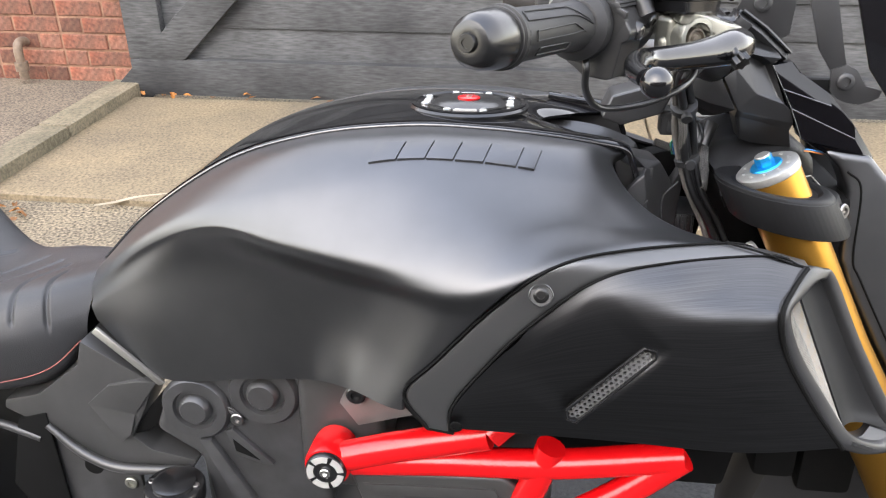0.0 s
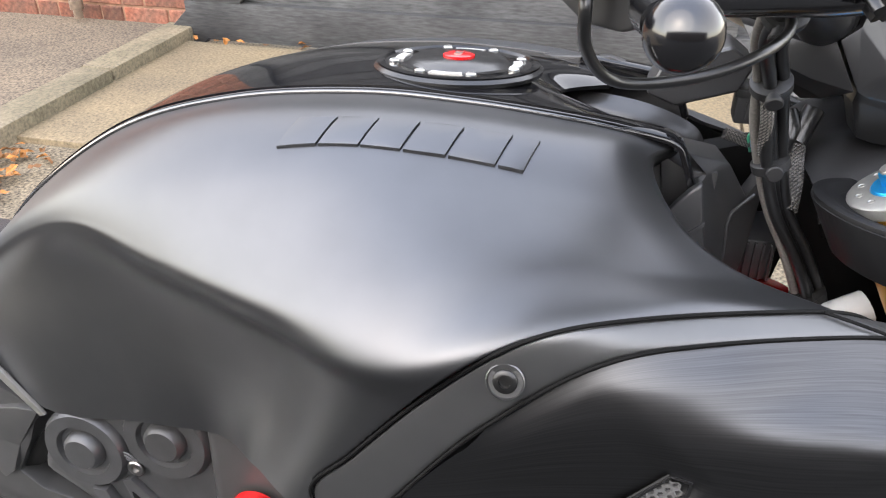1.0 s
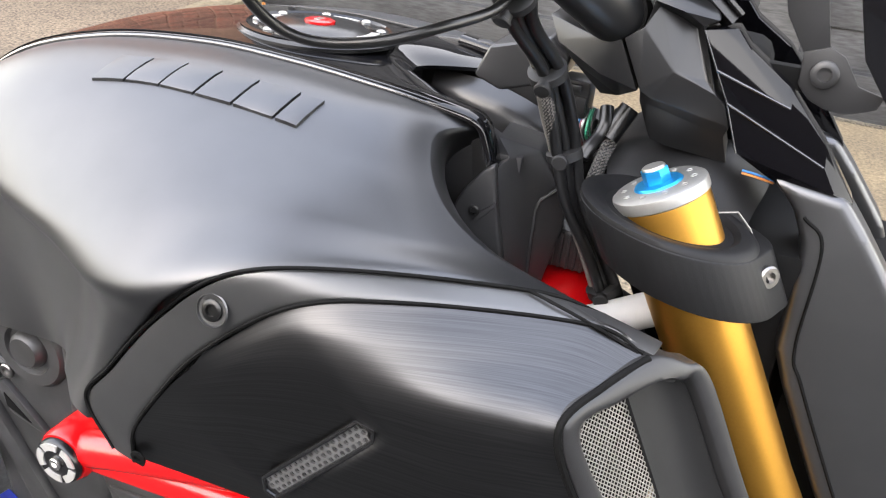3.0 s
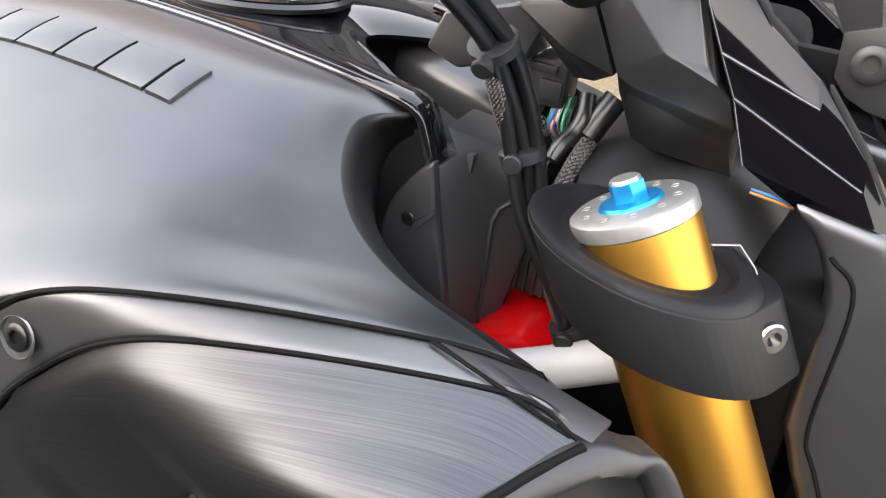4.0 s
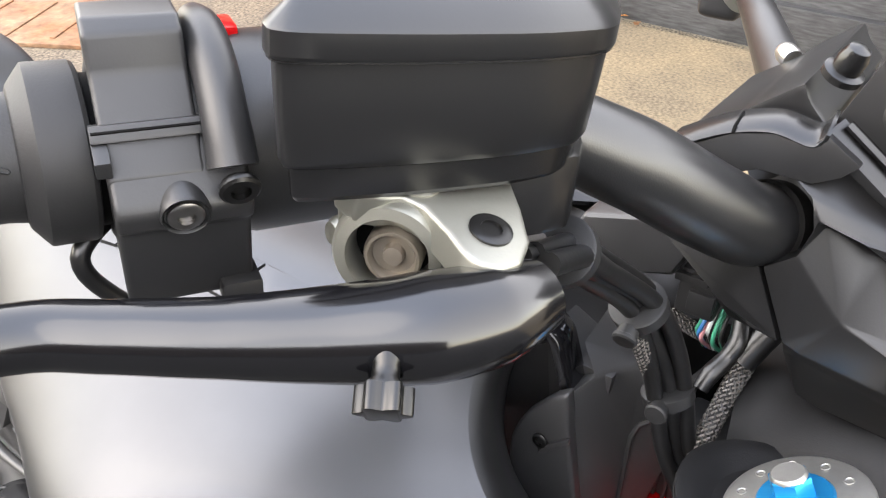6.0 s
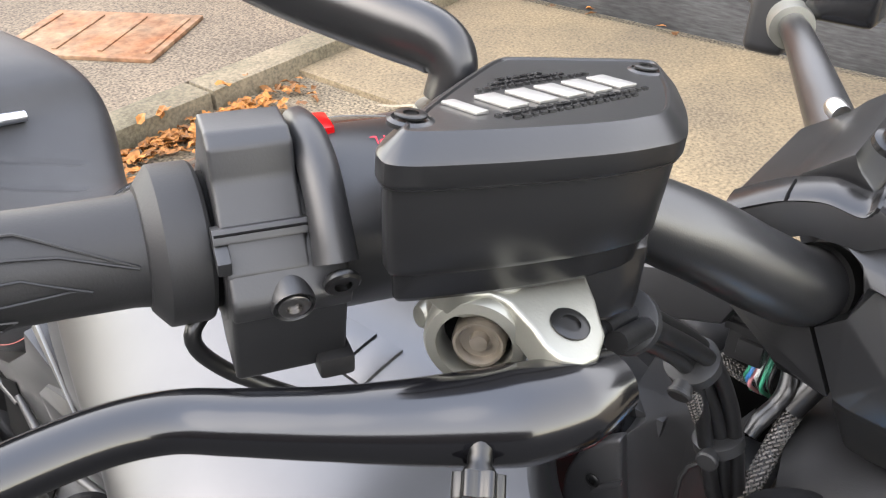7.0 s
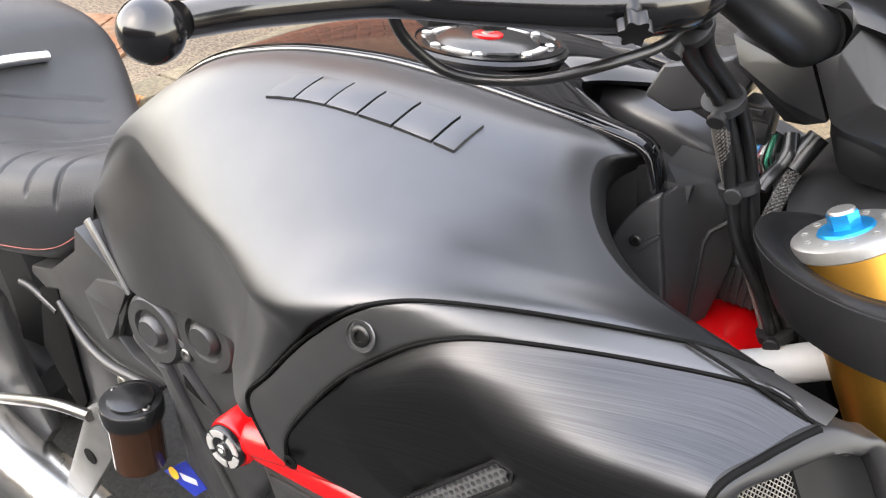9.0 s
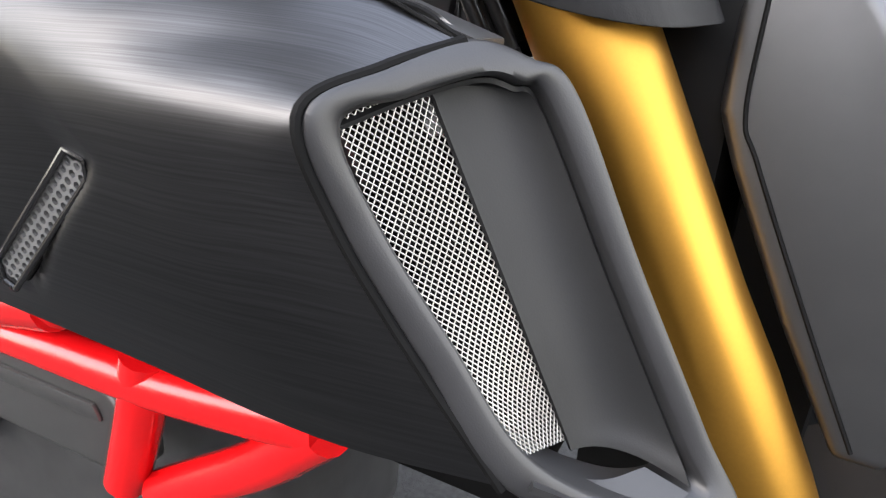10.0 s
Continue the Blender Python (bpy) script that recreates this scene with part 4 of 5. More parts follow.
part("cylinder", block((-.12, -.12, .50), (.10, .10, .16), None, .012, 3), BOX, bike, "grey cylinder head behind the frame")
part("head_bracket", prism([(-.118, .548), (-.098, .519), (-.020, .543), (-.050, .563), (-.10, .585)], side(-.175), .005, .0012), GREY_CAST, bike, "pale grey bracket under the tank")
bolt("bracket_screw", (-.098, -.1805, .562), (0, -1, 0), .011, bike, SMOOTH_PLASTIC, .006)
part("engine_case", block((-.1, 0, .30), (.45, .26, .34), None, .05, 4), ENGINE, bike)

# tail side cover, seat
tail = part("tail_cover", prism([(-.432, .585), (-.3494, .5338), (-.365, .497), (-.388, .4535), (-.366, .436), (-.3094, .4255), (-.3188, .4077), (-.4248, .4018), (-.5014, .4582), (-.5486, .4822), (-.5454, .4944), (-.5005, .5057), (-.4423, .5512)], side(-.10), .05, .003, 2), BOX, bike, "grey-black plastic side cover under the seat")
part("tail_trim", shell([(-.4180, -.146, .5950), (-.4120, -.144, .6010), (-.3268, -.166, .5457), (-.3360, -.162, .5395)], [(0, 1, 2, 3)], (0, .004, 0), .001), TRIM_GREY, bike, "pale metal trim strip")
part("raised_facet", shell([(-.4374, -.1512, .4985), (-.4050, -.1540, .5290), (-.3654, -.1565, .5400), (-.3400, -.1590, .5420), (-.3788, -.1506, .4880), (-.3851, -.1590, .4620), (-.3990, -.1580, .4500)], [(0, 1, 2, 3, 4), (0, 4, 5, 6)], (0, .012, 0), .0015), BOX, tail, "", 25)
part("lower_flange", sweep([(-.4950, -.153, .4630), (-.4551, -.157, .4300), (-.4131, -.158, .4120), (-.3610, -.158, .4125), (-.3126, -.157, .4170)], [.004, .006, .0065, .006, .005], 10, 30), BOX, tail)
# black plate standing in for the shade of the recess
part("cover_recess", prism([(-.3885, .4535), (-.3625, .4959), (-.327, .5385), (-.338, .4869), (-.3688, .4599)], side(-.140), .004, .001), DARK, bike)
SEAT = [
    [(-.44, .035, .56), (-.54, .085, .53), (-.64, .115, .51), (-.745, .165, .54), (-.785, .17, .57), (-.86, .17, .59), (-1.0, .165, .60)],
    [(-.43, .03, .622), (-.54, .07, .603), (-.64, .10, .590), (-.745, .15, .648), (-.785, .155, .690), (-.86, .155, .708), (-1.0, .15, .715)],
    [(-.43, -.02, .635), (-.54, -.02, .613), (-.64, -.02, .600), (-.745, -.02, .640), (-.80, -.02, .700), (-.87, -.02, .725), (-1.0, -.02, .735)],
    [(-.43, -.075, .640), (-.50, -.115, .632), (-.60, -.135, .620), (-.70, -.15, .630), (-.77, -.155, .680), (-.86, -.155, .705), (-1.0, -.15, .715)],
    [(-.435, -.112, .610), (-.50, -.155, .595), (-.60, -.18, .582), (-.70, -.188, .585), (-.77, -.19, .610), (-.86, -.19, .63), (-1.0, -.18, .64)],
    [(-.44, -.12, .575), (-.49, -.150, .535), (-.60, -.175, .520), (-.70, -.183, .515), (-.77, -.187, .525), (-.86, -.187, .545), (-1.0, -.178, .555)],
    [(-.45, -.10, .555), (-.49, -.13, .515), (-.60, -.15, .50), (-.70, -.155, .495), (-.77, -.16, .505), (-.86, -.16, .52), (-1.0, -.15, .53)],
]
sg = surface(SEAT, 480, 170)
down = np.cross(np.gradient(sg, axis=1), np.gradient(sg, axis=0))
down /= np.linalg.norm(down, axis=2, keepdims=True)
down *= np.where(down[..., 2:3] > 0, -1, 1)
SEAMS = [[(-.474, -.140), (-.487, -.097), (-.490, -.058)], [(-.510, -.152), (-.523, -.102), (-.522, -.065), (-.512, -.020)], [(-.561, -.150), (-.577, -.089), (-.562, -.045), (-.537, .002)],
         [(-.620, -.150), (-.633, -.107), (-.624, -.066), (-.605, -.015), (-.573, .026)], [(-.700, -.130), (-.705, -.056), (-.675, -.001), (-.638, .05)], [(-.745, -.085), (-.742, -.030), (-.715, .020), (-.680, .075)]]
seams = [spline([(x, y, 0) for x, y in line], 70) for line in SEAMS]
cut_in = np.zeros(sg.shape[:2])
for line in seams:
    near = np.sqrt(np.min((sg[..., 0, None] - line[:, 0]) ** 2 + (sg[..., 1, None] - line[:, 1]) ** 2, axis=2))
    cut_in = np.maximum(cut_in, np.exp(-(near / .0030) ** 2) - .22 * np.exp(-((near - .009) / .005) ** 2))
sg = sg + down * (.0034 * cut_in * (sg[..., 2] > .565))[..., None]
seat = part("seat", grid_mesh(sg, .01), LEATHER, bike, "black leather seat with sewn grooves", 60)
part("seat_stitch", sweep([sg[139, j] + np.array([0, -.0006, 0]) for j in range(12, 456, 18)], .0005, 6), STITCH, seat, "red stitching")
part("seat_badge", sweep([(-.759, .052, .668), (-.763, .0, .6725), (-.765, -.06, .6735), (-.763, -.12, .670)], [.0085, .0095, .0095, .0085], 14, 24, flat=.9), BADGE, seat, "polished silver badge strip")

# rear master cylinder reservoir, heel plate
tube("brake_reservoir", [(-.325, -.19, .33), (-.322, -.19, .40)], .030, AMBER, "amber brake fluid reservoir", n=24, smooth=False)
cap = part("reservoir_cap", lathe([(.034, 0), (.035, .004), (.035, .020), (.0335, .022), (.026, .0225), (.025, .026), (.021, .0275), (.0001, .0275)], basis((-.322, -.19, .40), (0.02, 0, 1)), 40), SMOOTH_PLASTIC, bike, "dark grey cap")
for x in (-.349, -.295):
    bolt("cap_screw", (x, -.19, .4215), (.02, 0, 1), .0045, cap, STEEL, .003)
part("heel_plate", prism([(-0.416, 0.362), (-0.389, 0.379), (-0.376, 0.313), (-0.392, 0.286), (-0.493, 0.136), (-0.559, 0.095)], side(-.18), .012, .003), GREY_CAST, bike, "grey footrest bracket")
# black disc on the bracket paints the shade of a hole
part("bracket_hole", lathe([(.011, 0), (.012, .0008), (.0001, .0008)], basis((-.433, -.1922, .273), (0, -1, 0)), 20), DARK, bike)
guard = part("heel_guard", prism([(-.5044, .4400), (-.48, .4300), (-.4265, .4050), (-.3900, .3950), (-.3850, .30), (-.46, .25), (-.5450, .29), (-.5330, .3911), (-.5173, .4182)], side(-.138), .007, .003), ENGINE, bike, "dark cast heel guard with bolts")
for x, z in ((-.5098, .3865), (-.4032, .3787)):
    bolt("guard_bolt", (x, -.1445, z), (0, -1, 0), .0085, guard, CAST_ALU, .005)
# flat black disc for the hole's shade; the guard is not pierced
part("guard_hole", lathe([(.0125, 0), (.0125, .0006), (.0001, .0006)], basis((-.4505, -.1446, .3990), (0, -1, 0)), 24), DARK, guard)
tube("hose_fitting", [(-.580, -.150, .458), (-.556, -.150, .457), (-.510, -.149, .440)], .0052, ENGINE, "worn metal hose fitting", n=16)
part("seat_filler", prism([(-.49, .585), (-.45, .600), (-.40, .600), (-.33, .54), (-.35, .52), (-.46, .56)], side(-.085), .010, .002), DARK, bike)
part("passenger_hanger", prism([(-0.660, 0.443), (-0.615, 0.427), (-0.592, 0.315), (-0.555, 0.232), (-0.652, 0.106), (-0.758, 0.219)], side(-.155), .02, .006), PLASTIC, bike, "grey passenger footrest hanger")
tube("brake_pedal_rod", [(-.66, -.2, .262), (-.611, -.2, .283), (-.477, -.2, .342), (-.405, -.195, .357)], .0075, STEEL, "steel pedal rod")
part("rear_fender_plate", prism([(-0.533, 0.468), (-0.495, 0.480), (-0.487, 0.307), (-0.508, 0.275), (-0.561, 0.366)], side(-.148), .004, .001), DARK, bike)
part("service_label", prism([(-.329, .284), (-.284, .327), (-.251, .301), (-.276, .273)], side(-.160), .0012), LABEL_BLUE, bike, "blue label with a yellow spot")
part("label_bar", prism([(-.298, .300), (-.268, .306), (-.266, .298), (-.292, .291)], side(-.1613), .0006), WHITE, bike)
part("label_spot", lathe([(.009, 0), (.009, .0006), (.0001, .0006)], basis((-.309, -.1618, .293), (0, -1, 0)), 20), LABEL_YELLOW, bike)
tube("exhaust_pipe", [(-.95, -.21, .26), (-.75, -.21, .22), (-.62, -.205, .18), (-.48, -.19, .12)], .045, ALU, "silver exhaust pipe", n=24)

# headlight cowl and deflector, both sides
defl = [(.367, .828), (.388, .809), (.400, .786), (.403, .713), (.415, .687), (.455, .617), (.495, .554), (.521, .555), (.530, .60), (.495, .70), (.47, .76), (.437, .80), (.417, .822)]
for sgn in (1, -1):
    bm = prism(defl, side(-.06), .04, .008, 4)
    for v in bm.verts:
        v.co.y += .13 * (v.co.z - .69)
    part("radiator_shroud", flipped(bm) if sgn < 0 else bm, SHROUD, bike, "satin black radiator shroud")
part("shroud_seam", sweep([(x, -.1005 + .13 * (z - .69), z) for x, z in ((.396, .806), (.412, .788), (.4155, .717), (.427, .692), (.466, .624), (.503, .562))], .0012, 6, 40), DARK, bike)
COWL = [(.2616, -.0886, .8975), (.2725, -.0865, .906), (.2752, -.0848, .918), (.271, -.082, .930), (.259, -.079, .937), (.283, -.060, .945), (.303, -.054, .931), (.3145, -.074, .9185), (.2760, -.0838, .9222), (.2945, -.0835, .9185), (.3160, -.0775, .9155),
        (.2785, -.0780, .9185), (.2945, -.0705, .9120), (.3030, -.0690, .9075), (.3165, -.0810, .8785), (.2955, -.0850, .882), (.3070, -.0790, .9108), (.3240, -.0850, .872), (.278, -.0905, .867), (.3310, -.0830, .866), (.3370, -.0800, .852),
        (.2845, -.0885, .8635), (.2825, -.0850, .859), (.3350, -.0770, .844), (.2885, -.0746, .8325), (.300, -.0735, .829), (.341, -.0705, .825), (.2785, -.083, .858)]
COWL_F = [(0, 1, 18), (1, 2, 8, 11), (1, 11, 15), (1, 15, 18), (2, 3, 8), (3, 4, 5, 6, 7), (3, 7, 10, 9, 8), (8, 9, 12, 11), (9, 16, 13, 12), (9, 10, 16), (11, 12, 13, 14, 15), (13, 16, 17, 14), (15, 14, 17),
          (18, 15, 21), (15, 17, 20, 21), (17, 19, 20), (21, 20, 23, 22), (18, 21, 22, 27), (22, 23, 26, 25, 24), (27, 22, 24)]
GLOSS_V = [(.308, -.079, .909), (.328, -.064, .912), (.338, -.062, .901), (.366, -.071, .883), (.395, -.075, .853), (.423, -.066, .817), (.417, -.068, .810), (.398, -.072, .811), (.367, -.080, .825), (.345, -.093, .838),
           (.332, -.083, .867), (.321, -.082, .886), (.369, -.081, .871), (.398, -.077, .838), (.409, -.085, .823)]
GLOSS_V = [(x, -.079 + .45 * (y + .079), z) for x, y, z in GLOSS_V]
GLOSS_F = [(11, 0, 1, 2, 3, 12), (11, 12, 3, 4, 13, 10), (10, 13, 14, 9), (13, 4, 5, 14), (9, 14, 5, 6, 7, 8)]
REAR = [(.206, -.060, .899), (.234, -.076, .895), (.246, -.084, .894), (.2600, -.0878, .8965), (.2764, -.0905, .8665), (.263, -.072, .856), (.250, -.068, .854), (.227, -.060, .870), (.216, -.070, .884), (.250, -.088, .872)]
REAR_F = [(0, 1, 2, 3, 4, 9, 8), (8, 9, 4, 5, 6, 7)]


for sgn in (1, -1):
    for nm, vv, ff, dy, bv, mat, lab in (("cowl_side", COWL, COWL_F, .03, .0014, COWL_BLACK, "faceted black headlight cowl"), ("cowl_gloss", GLOSS_V, GLOSS_F, .022, .0012, INSERT, "gloss black cowl insert"),
                                         ("cowl_rear", REAR, REAR_F, .03, .0010, COWL_BLACK, "faceted black rear shell of the cowl")):
        bm = shell(vv, ff, (0, dy, 0), bv)
        part(nm, flipped(bm) if sgn < 0 else bm, mat, bike, lab, 25)
# thin gloss strips added along the creases to imitate their bevel highlights
for a, b in ((11, 12), (10, 13), (11, 10), (0, 11), (10, 9)):
    p, q = Vector(GLOSS_V[a]), Vector(GLOSS_V[b])
    part("insert_edge", sweep([p + Vector((0, -.0002, 0)), (p + q) / 2 + Vector((0, -.0004, 0)), q + Vector((0, -.0002, 0))], .0010 if b > 11 else .0006, 8, 12), BEAD, bike, "", 60)
# black ring: painted shade of the recess round the bar
part("bar_gap", lathe([(.0172, -.001), (.0192, -.0005), (.0192, .008), (.0172, .009)], basis((.254, -.0715, .9075), (.35, .85, -.25)), 36), DARK, bike)
PLATE = [(.209, .9314), (.2345, .9468), (.2495, .951), (.2637, .9493), (.2685, .9559), (.2836, .9469), (.2777, .9402), (.2689, .9349), (.2472, .9343), (.2391, .9299), (.221, .9253)]
cover = part("bar_cover", prism(PLATE, side(-.05), .030, .0012, 2), PLASTIC, bike, "grained black handlebar clamp cover")
top = spline([(x, -.0806, z) for x, z in ((.209, .9318), (.222, .9405), (.2345, .9472), (.2495, .9514), (.2637, .9498), (.2675, .9530), (.2685, .9562))], 36)
part("cover_trim", grid_mesh(np.array([top, top + np.array([0, .002, .0022]), top + np.array([-.001, .013, .0040]), top + np.array([-.0015, .020, .0035])]), .0015), SMOOTH_PLASTIC, cover, "smooth black trim edge")
part("cover_top", prism([(.203, .925), (.2274, .9435), (.233, .9505), (.2516, .9660), (.2552, .9590), (.2645, .9505), (.262, .938), (.22, .918)], side(.06), .116, .0025, 2), COWL_BLACK, cover)
part("trim_seam", sweep([(.2345, -.0812, .9474), (.2343, -.079, .9497), (.2335, -.067, .9515)], .0006, 6, smooth=False), DARK, cover)
bolt("clamp_stud", (.222, .062, .938), (-.6, .7, .1), .006, bike, ALU, .012)
strap = part("screen_bracket", prism([(.335, .975), (.361, .976), (.3765, .925), (.382, .908), (.368, .902), (.353, .923)], side(-.060), .0025, .0006), PLASTIC, bike, "black steel screen bracket")
part("bracket_foot", prism([(.368, .903), (.382, .9085), (.392, .904), (.404, .888), (.420, .884), (.418, .876), (.400, .869), (.388, .871), (.378, .875), (.370, .883)], side(-.062), .0025, .0006), PLASTIC, strap)
part("bracket_bar", block((.351, -.058, .886), (.05, .010, .014), pose(0, 0, 0), .001), DARK, strap)
part("screen_bracket", prism([(.268, .957), (.282, .995), (.325, .995), (.322, .937), (.310, .928)], side(-.064), .003, .0008), PLASTIC, bike, "black steel screen bracket")
bolt("bracket_bolt", (.383, -.0645, .892), (0, -1, .1), .0085, bike, PLASTIC, .004)
bolt("bracket_bolt", (.292, -.067, .966), (0, -1, .1), .0085, bike, PLASTIC, .004)
part("acorn_nut", lathe([(.0085, 0), (.0085, .003), (.006, .004), (.006, .010), (.0045, .014), (.0001, .0155)], basis((.262, -.045, .968), (.3, -.2, .9)), 20), SMOOTH_PLASTIC, bike)
part("screen_rail", joined(sweep([(.268, -.070, .955), (.292, -.071, .939), (.322, -.062, .914)], .0065, 4, smooth=False), sweep([(.274, -.073, .9595), (.298, -.0735, .9435), (.327, -.064, .919)], .0020, 6, smooth=False)), SMOOTH_PLASTIC, bike, "black screen rail")
part("screen", prism([(.373, .985), (.43, .985), (.475, .86), (.432, .868), (.402, .905)], side(-.066), .004, .001), GLOSS, bike, "dark smoked screen edge")
part("headlight", block((.325, 0, .86), (.06, .07, .07), None, .02, 4), DARK, bike)

# handlebar
GP, GD = Vector((-.0828, -.6919, 1.0028)), Vector((.430, .901, -.063)).normalized()
gm = basis(GP, GD)
hm = basis((-.123, -.677, .9805), Vector((.503, .864, -.018)).normalized())       # the throttle and switch housings, turned a little on the bar


def on_house(d, x=0.0, y=0.0):
    return hm @ Vector((x, y, d))


def on_grip(d, x=0.0, y=0.0):
    """A point d along the grip's axis, x behind it and y above it."""
    return gm @ Vector((x, y, d))


BAR = [on_grip(.30), on_grip(.44), on_house(.53), (.178, -.172, .968), (.212, -.135, .948), (.238, -.103, .924), (.252, -.075, .908), (.262, -.03, .90)]
part("handlebar", sweep(BAR, [.011, .011, .0125, .015, .0175, .018, .018, .018], 28, 56), BAR_BLACK, bike, "satin black tapered handlebar", 60)
LEFT_BAR = [(.262, .03, .895), (.235, .10, .882), (.19, .19, .893), (.14, .28, .910), (.105, .36, .905), (.06, .45, .90)]
part("handlebar", sweep(LEFT_BAR, [.018, .018, .0165, .0125, .011, .011], 24, 40), BAR_BLACK, bike, "satin black tapered handlebar", 60)
part("clutch_clamp", lathe([(.012, -.015), (.019, -.014), (.020, 0), (.019, .014), (.012, .015)], basis((.113, .342, .906), (-.4, .9, 0)), 28), CAST_ALU, bike, "silver clutch master cylinder clamp")
part("clutch_reservoir", block((.15, .365, .93), (.06, .05, .035), None, .008, 3), SMOOTH_PLASTIC, bike, "black clutch fluid reservoir")
part("clutch_switch", block((.09, .375, .90), (.04, .045, .06), None, .01, 3), PLASTIC, bike)
part("grip", sweep([(.095, .385, .904), (.07, .43, .901), (.03, .50, .897)], .0172, 24), RUBBER, bike, "black rubber grip")

grip = part("grip", lathe([(.0165, .3212), (.0188, .3218), (.0190, .3230), (.0177, .3238), (.0177, .3244), (.0199, .3252), (.0202, .3280), (.0178, .3296), (.0170, .3305), (.0170, .36), (.0168, .41), (.0172, .430), (.0178, .4345)], gm, 56), RUBBER, bike, "moulded black rubber grip with raised pads")
bar_end = part("bar_end", lathe([(.0001, .2885), (.0052, .2885), (.006, .2882), (.0125, .2898), (.0158, .2945), (.0172, .301), (.0182, .312), (.0184, .3185), (.0178, .3205)], gm, 56), SMOOTH_PLASTIC, bike, "smooth black bar end weight")
part("end_screw", lathe([(.0001, .2865), (.003, .2865), (.003, .2858), (.0052, .2858), (.0058, .2872), (.0058, .289)], gm, 24), GUNMETAL, bar_end)


def pad(outline, lift=.0006):
    """A raised pad on the grip: (distance along, degrees round) corners."""
    pts = []
    n = len(outline)
    for k in range(n):
        (d0, a0), (d1, a1) = outline[k], outline[(k + 1) % n]
        for f in np.linspace(0, 1, 7)[:-1]:
            a = radians(a0 + (a1 - a0) * f)
            pts.append(on_grip(d0 + (d1 - d0) * f, -(.0170 + lift) * math.cos(a), (.0170 + lift) * math.sin(a)))
    return sweep(pts + pts[:1], .0005, 6, smooth=False)


part("grip_pad", pad([(.338, 62), (.336, 38), (.400, 38), (.412, 34), (.432, 12), (.432, 14), (.415, 40), (.402, 62)]), RUBBER, grip)
part("grip_pad", pad([(.344, 14), (.344, -6), (.398, -4), (.414, 0), (.419, -4), (.402, 18)]), RUBBER, grip)
part("grip_pad", pad([(.350, -22), (.350, -40), (.395, -40), (.399, -26), (.392, -22)]), RUBBER, grip)
for k in range(3):
    part("grip_mark", sweep([on_grip(.3335, -.0172 * math.cos(radians(a)), .0172 * math.sin(radians(a))) for a in (18 - 18 * k, 14 - 18 * k, 10 - 18 * k, 6 - 18 * k)], .0011, 6), RUBBER, grip)
part("grip_flange", lathe([(.0178, .4345), (.0195, .4350), (.0232, .4378), (.0250, .4393), (.0252, .4402), (.0252, .4508), (.0246, .4520), (.0236, .4524), (.019, .4526)], gm, 56), RUBBER, bike, "", 18)
# black sleeve: shade between flange and housing, put into its colour
part("flange_gap", lathe([(.0215, .4515), (.0215, .464)], gm, 40), DARK, bike)

HOUSE = [(-.0385, .0070), (-.0355, .0115), (-.0290, .0215), (-.0235, .0300), (-.0215, .0395), (-.017, .0425), (-.002, .0425), (.002, .039), (.006, .033), (.018, .022), (.025, .006), (.024, -.012), (.012, -.025), (-.010, -.028), (-.026, -.016)]
LOW = [(-.027, -.0370), (-.0315, -.0350), (-.0365, -.0090), (-.0410, -.0065), (-.0430, -.0015), (-.0420, .0015), (-.0350, .0120), (-.022, .026), (-.006, .0295), (.010, .026), (.022, .014), (.0255, 0), (.022, -.014), (.010, -.025), (-.008, -.0360)]
housing = part("throttle_housing", joined(lathe([(.0215, .4553), (.0250, .4558), (.0258, .4570), (.0262, .4600), (.0262, .497)], gm, 56), prism(HOUSE, hm @ pose(0, 0, .4608), .0242, .0014, 3), prism(LOW, hm @ pose(0, 0, .4610), .0350, .0016, 3)), PLASTIC, bike, "grained black throttle housing")
part("housing_seam", prism([(-.0285, .0140), (-.0345, .0162), (-.0322, .0202), (-.0262, .0182)], hm @ pose(0, 0, .4585), .0318, .0006), PLASTIC, housing)
part("housing_seam", prism([(-.0285, .0140), (-.0385, .0085), (-.0396, .0132), (-.0300, .0176)], hm @ pose(0, 0, .4585), .0040, .0006), PLASTIC, housing)
part("seam_line", sweep([on_house(d, -.0333, .0186) for d in (.4590, .475, .4900)], .0004, 6, smooth=False), DARK, housing)
part("housing_rib", sweep([on_house(.4915, -.0402, .0085), on_house(.4915, -.034, .0195), on_house(.4915, -.0235, .0300), on_house(.4915, -.010, .0350), on_house(.4915, .004, .0340)], [.0068, .0062, .0062, .0058, .005], 16, 24), PLASTIC, housing)
part("screw_seat", lathe([(.0066, -.006), (.0066, .001), (.0062, .002), (.0053, .0005), (.0001, .0005)], basis(on_house(.4780, -.0418, -.0018), (hm.to_3x3() @ Vector((-1, -.30, 0)))), 28), PLASTIC, housing)
bolt("housing_screw", on_house(.4780, -.0421, -.0019), hm.to_3x3() @ Vector((-1, -.30, 0)), .0048, bike, STEEL, .0022)
bolt("housing_screw", on_house(.4918, -.0440, .0052), hm.to_3x3() @ Vector((-.85, -.40, 0)), .0055, bike, GUNMETAL, .003)
part("cable_port", block((-.030, -.034, .492), (.014, .008, .012), hm, .002), PLASTIC, housing)

switch = part("switch_housing", lathe([(.0265, .4955), (.0298, .4970), (.0308, .501), (.0308, .533), (.0292, .538), (.020, .540)], hm, 56), PLASTIC, bike, "grained black switch housing")
part("switch_seam", lathe([(.0280, .4935), (.0290, .4945), (.0290, .4962), (.0280, .497)], hm, 56), PLASTIC, switch)
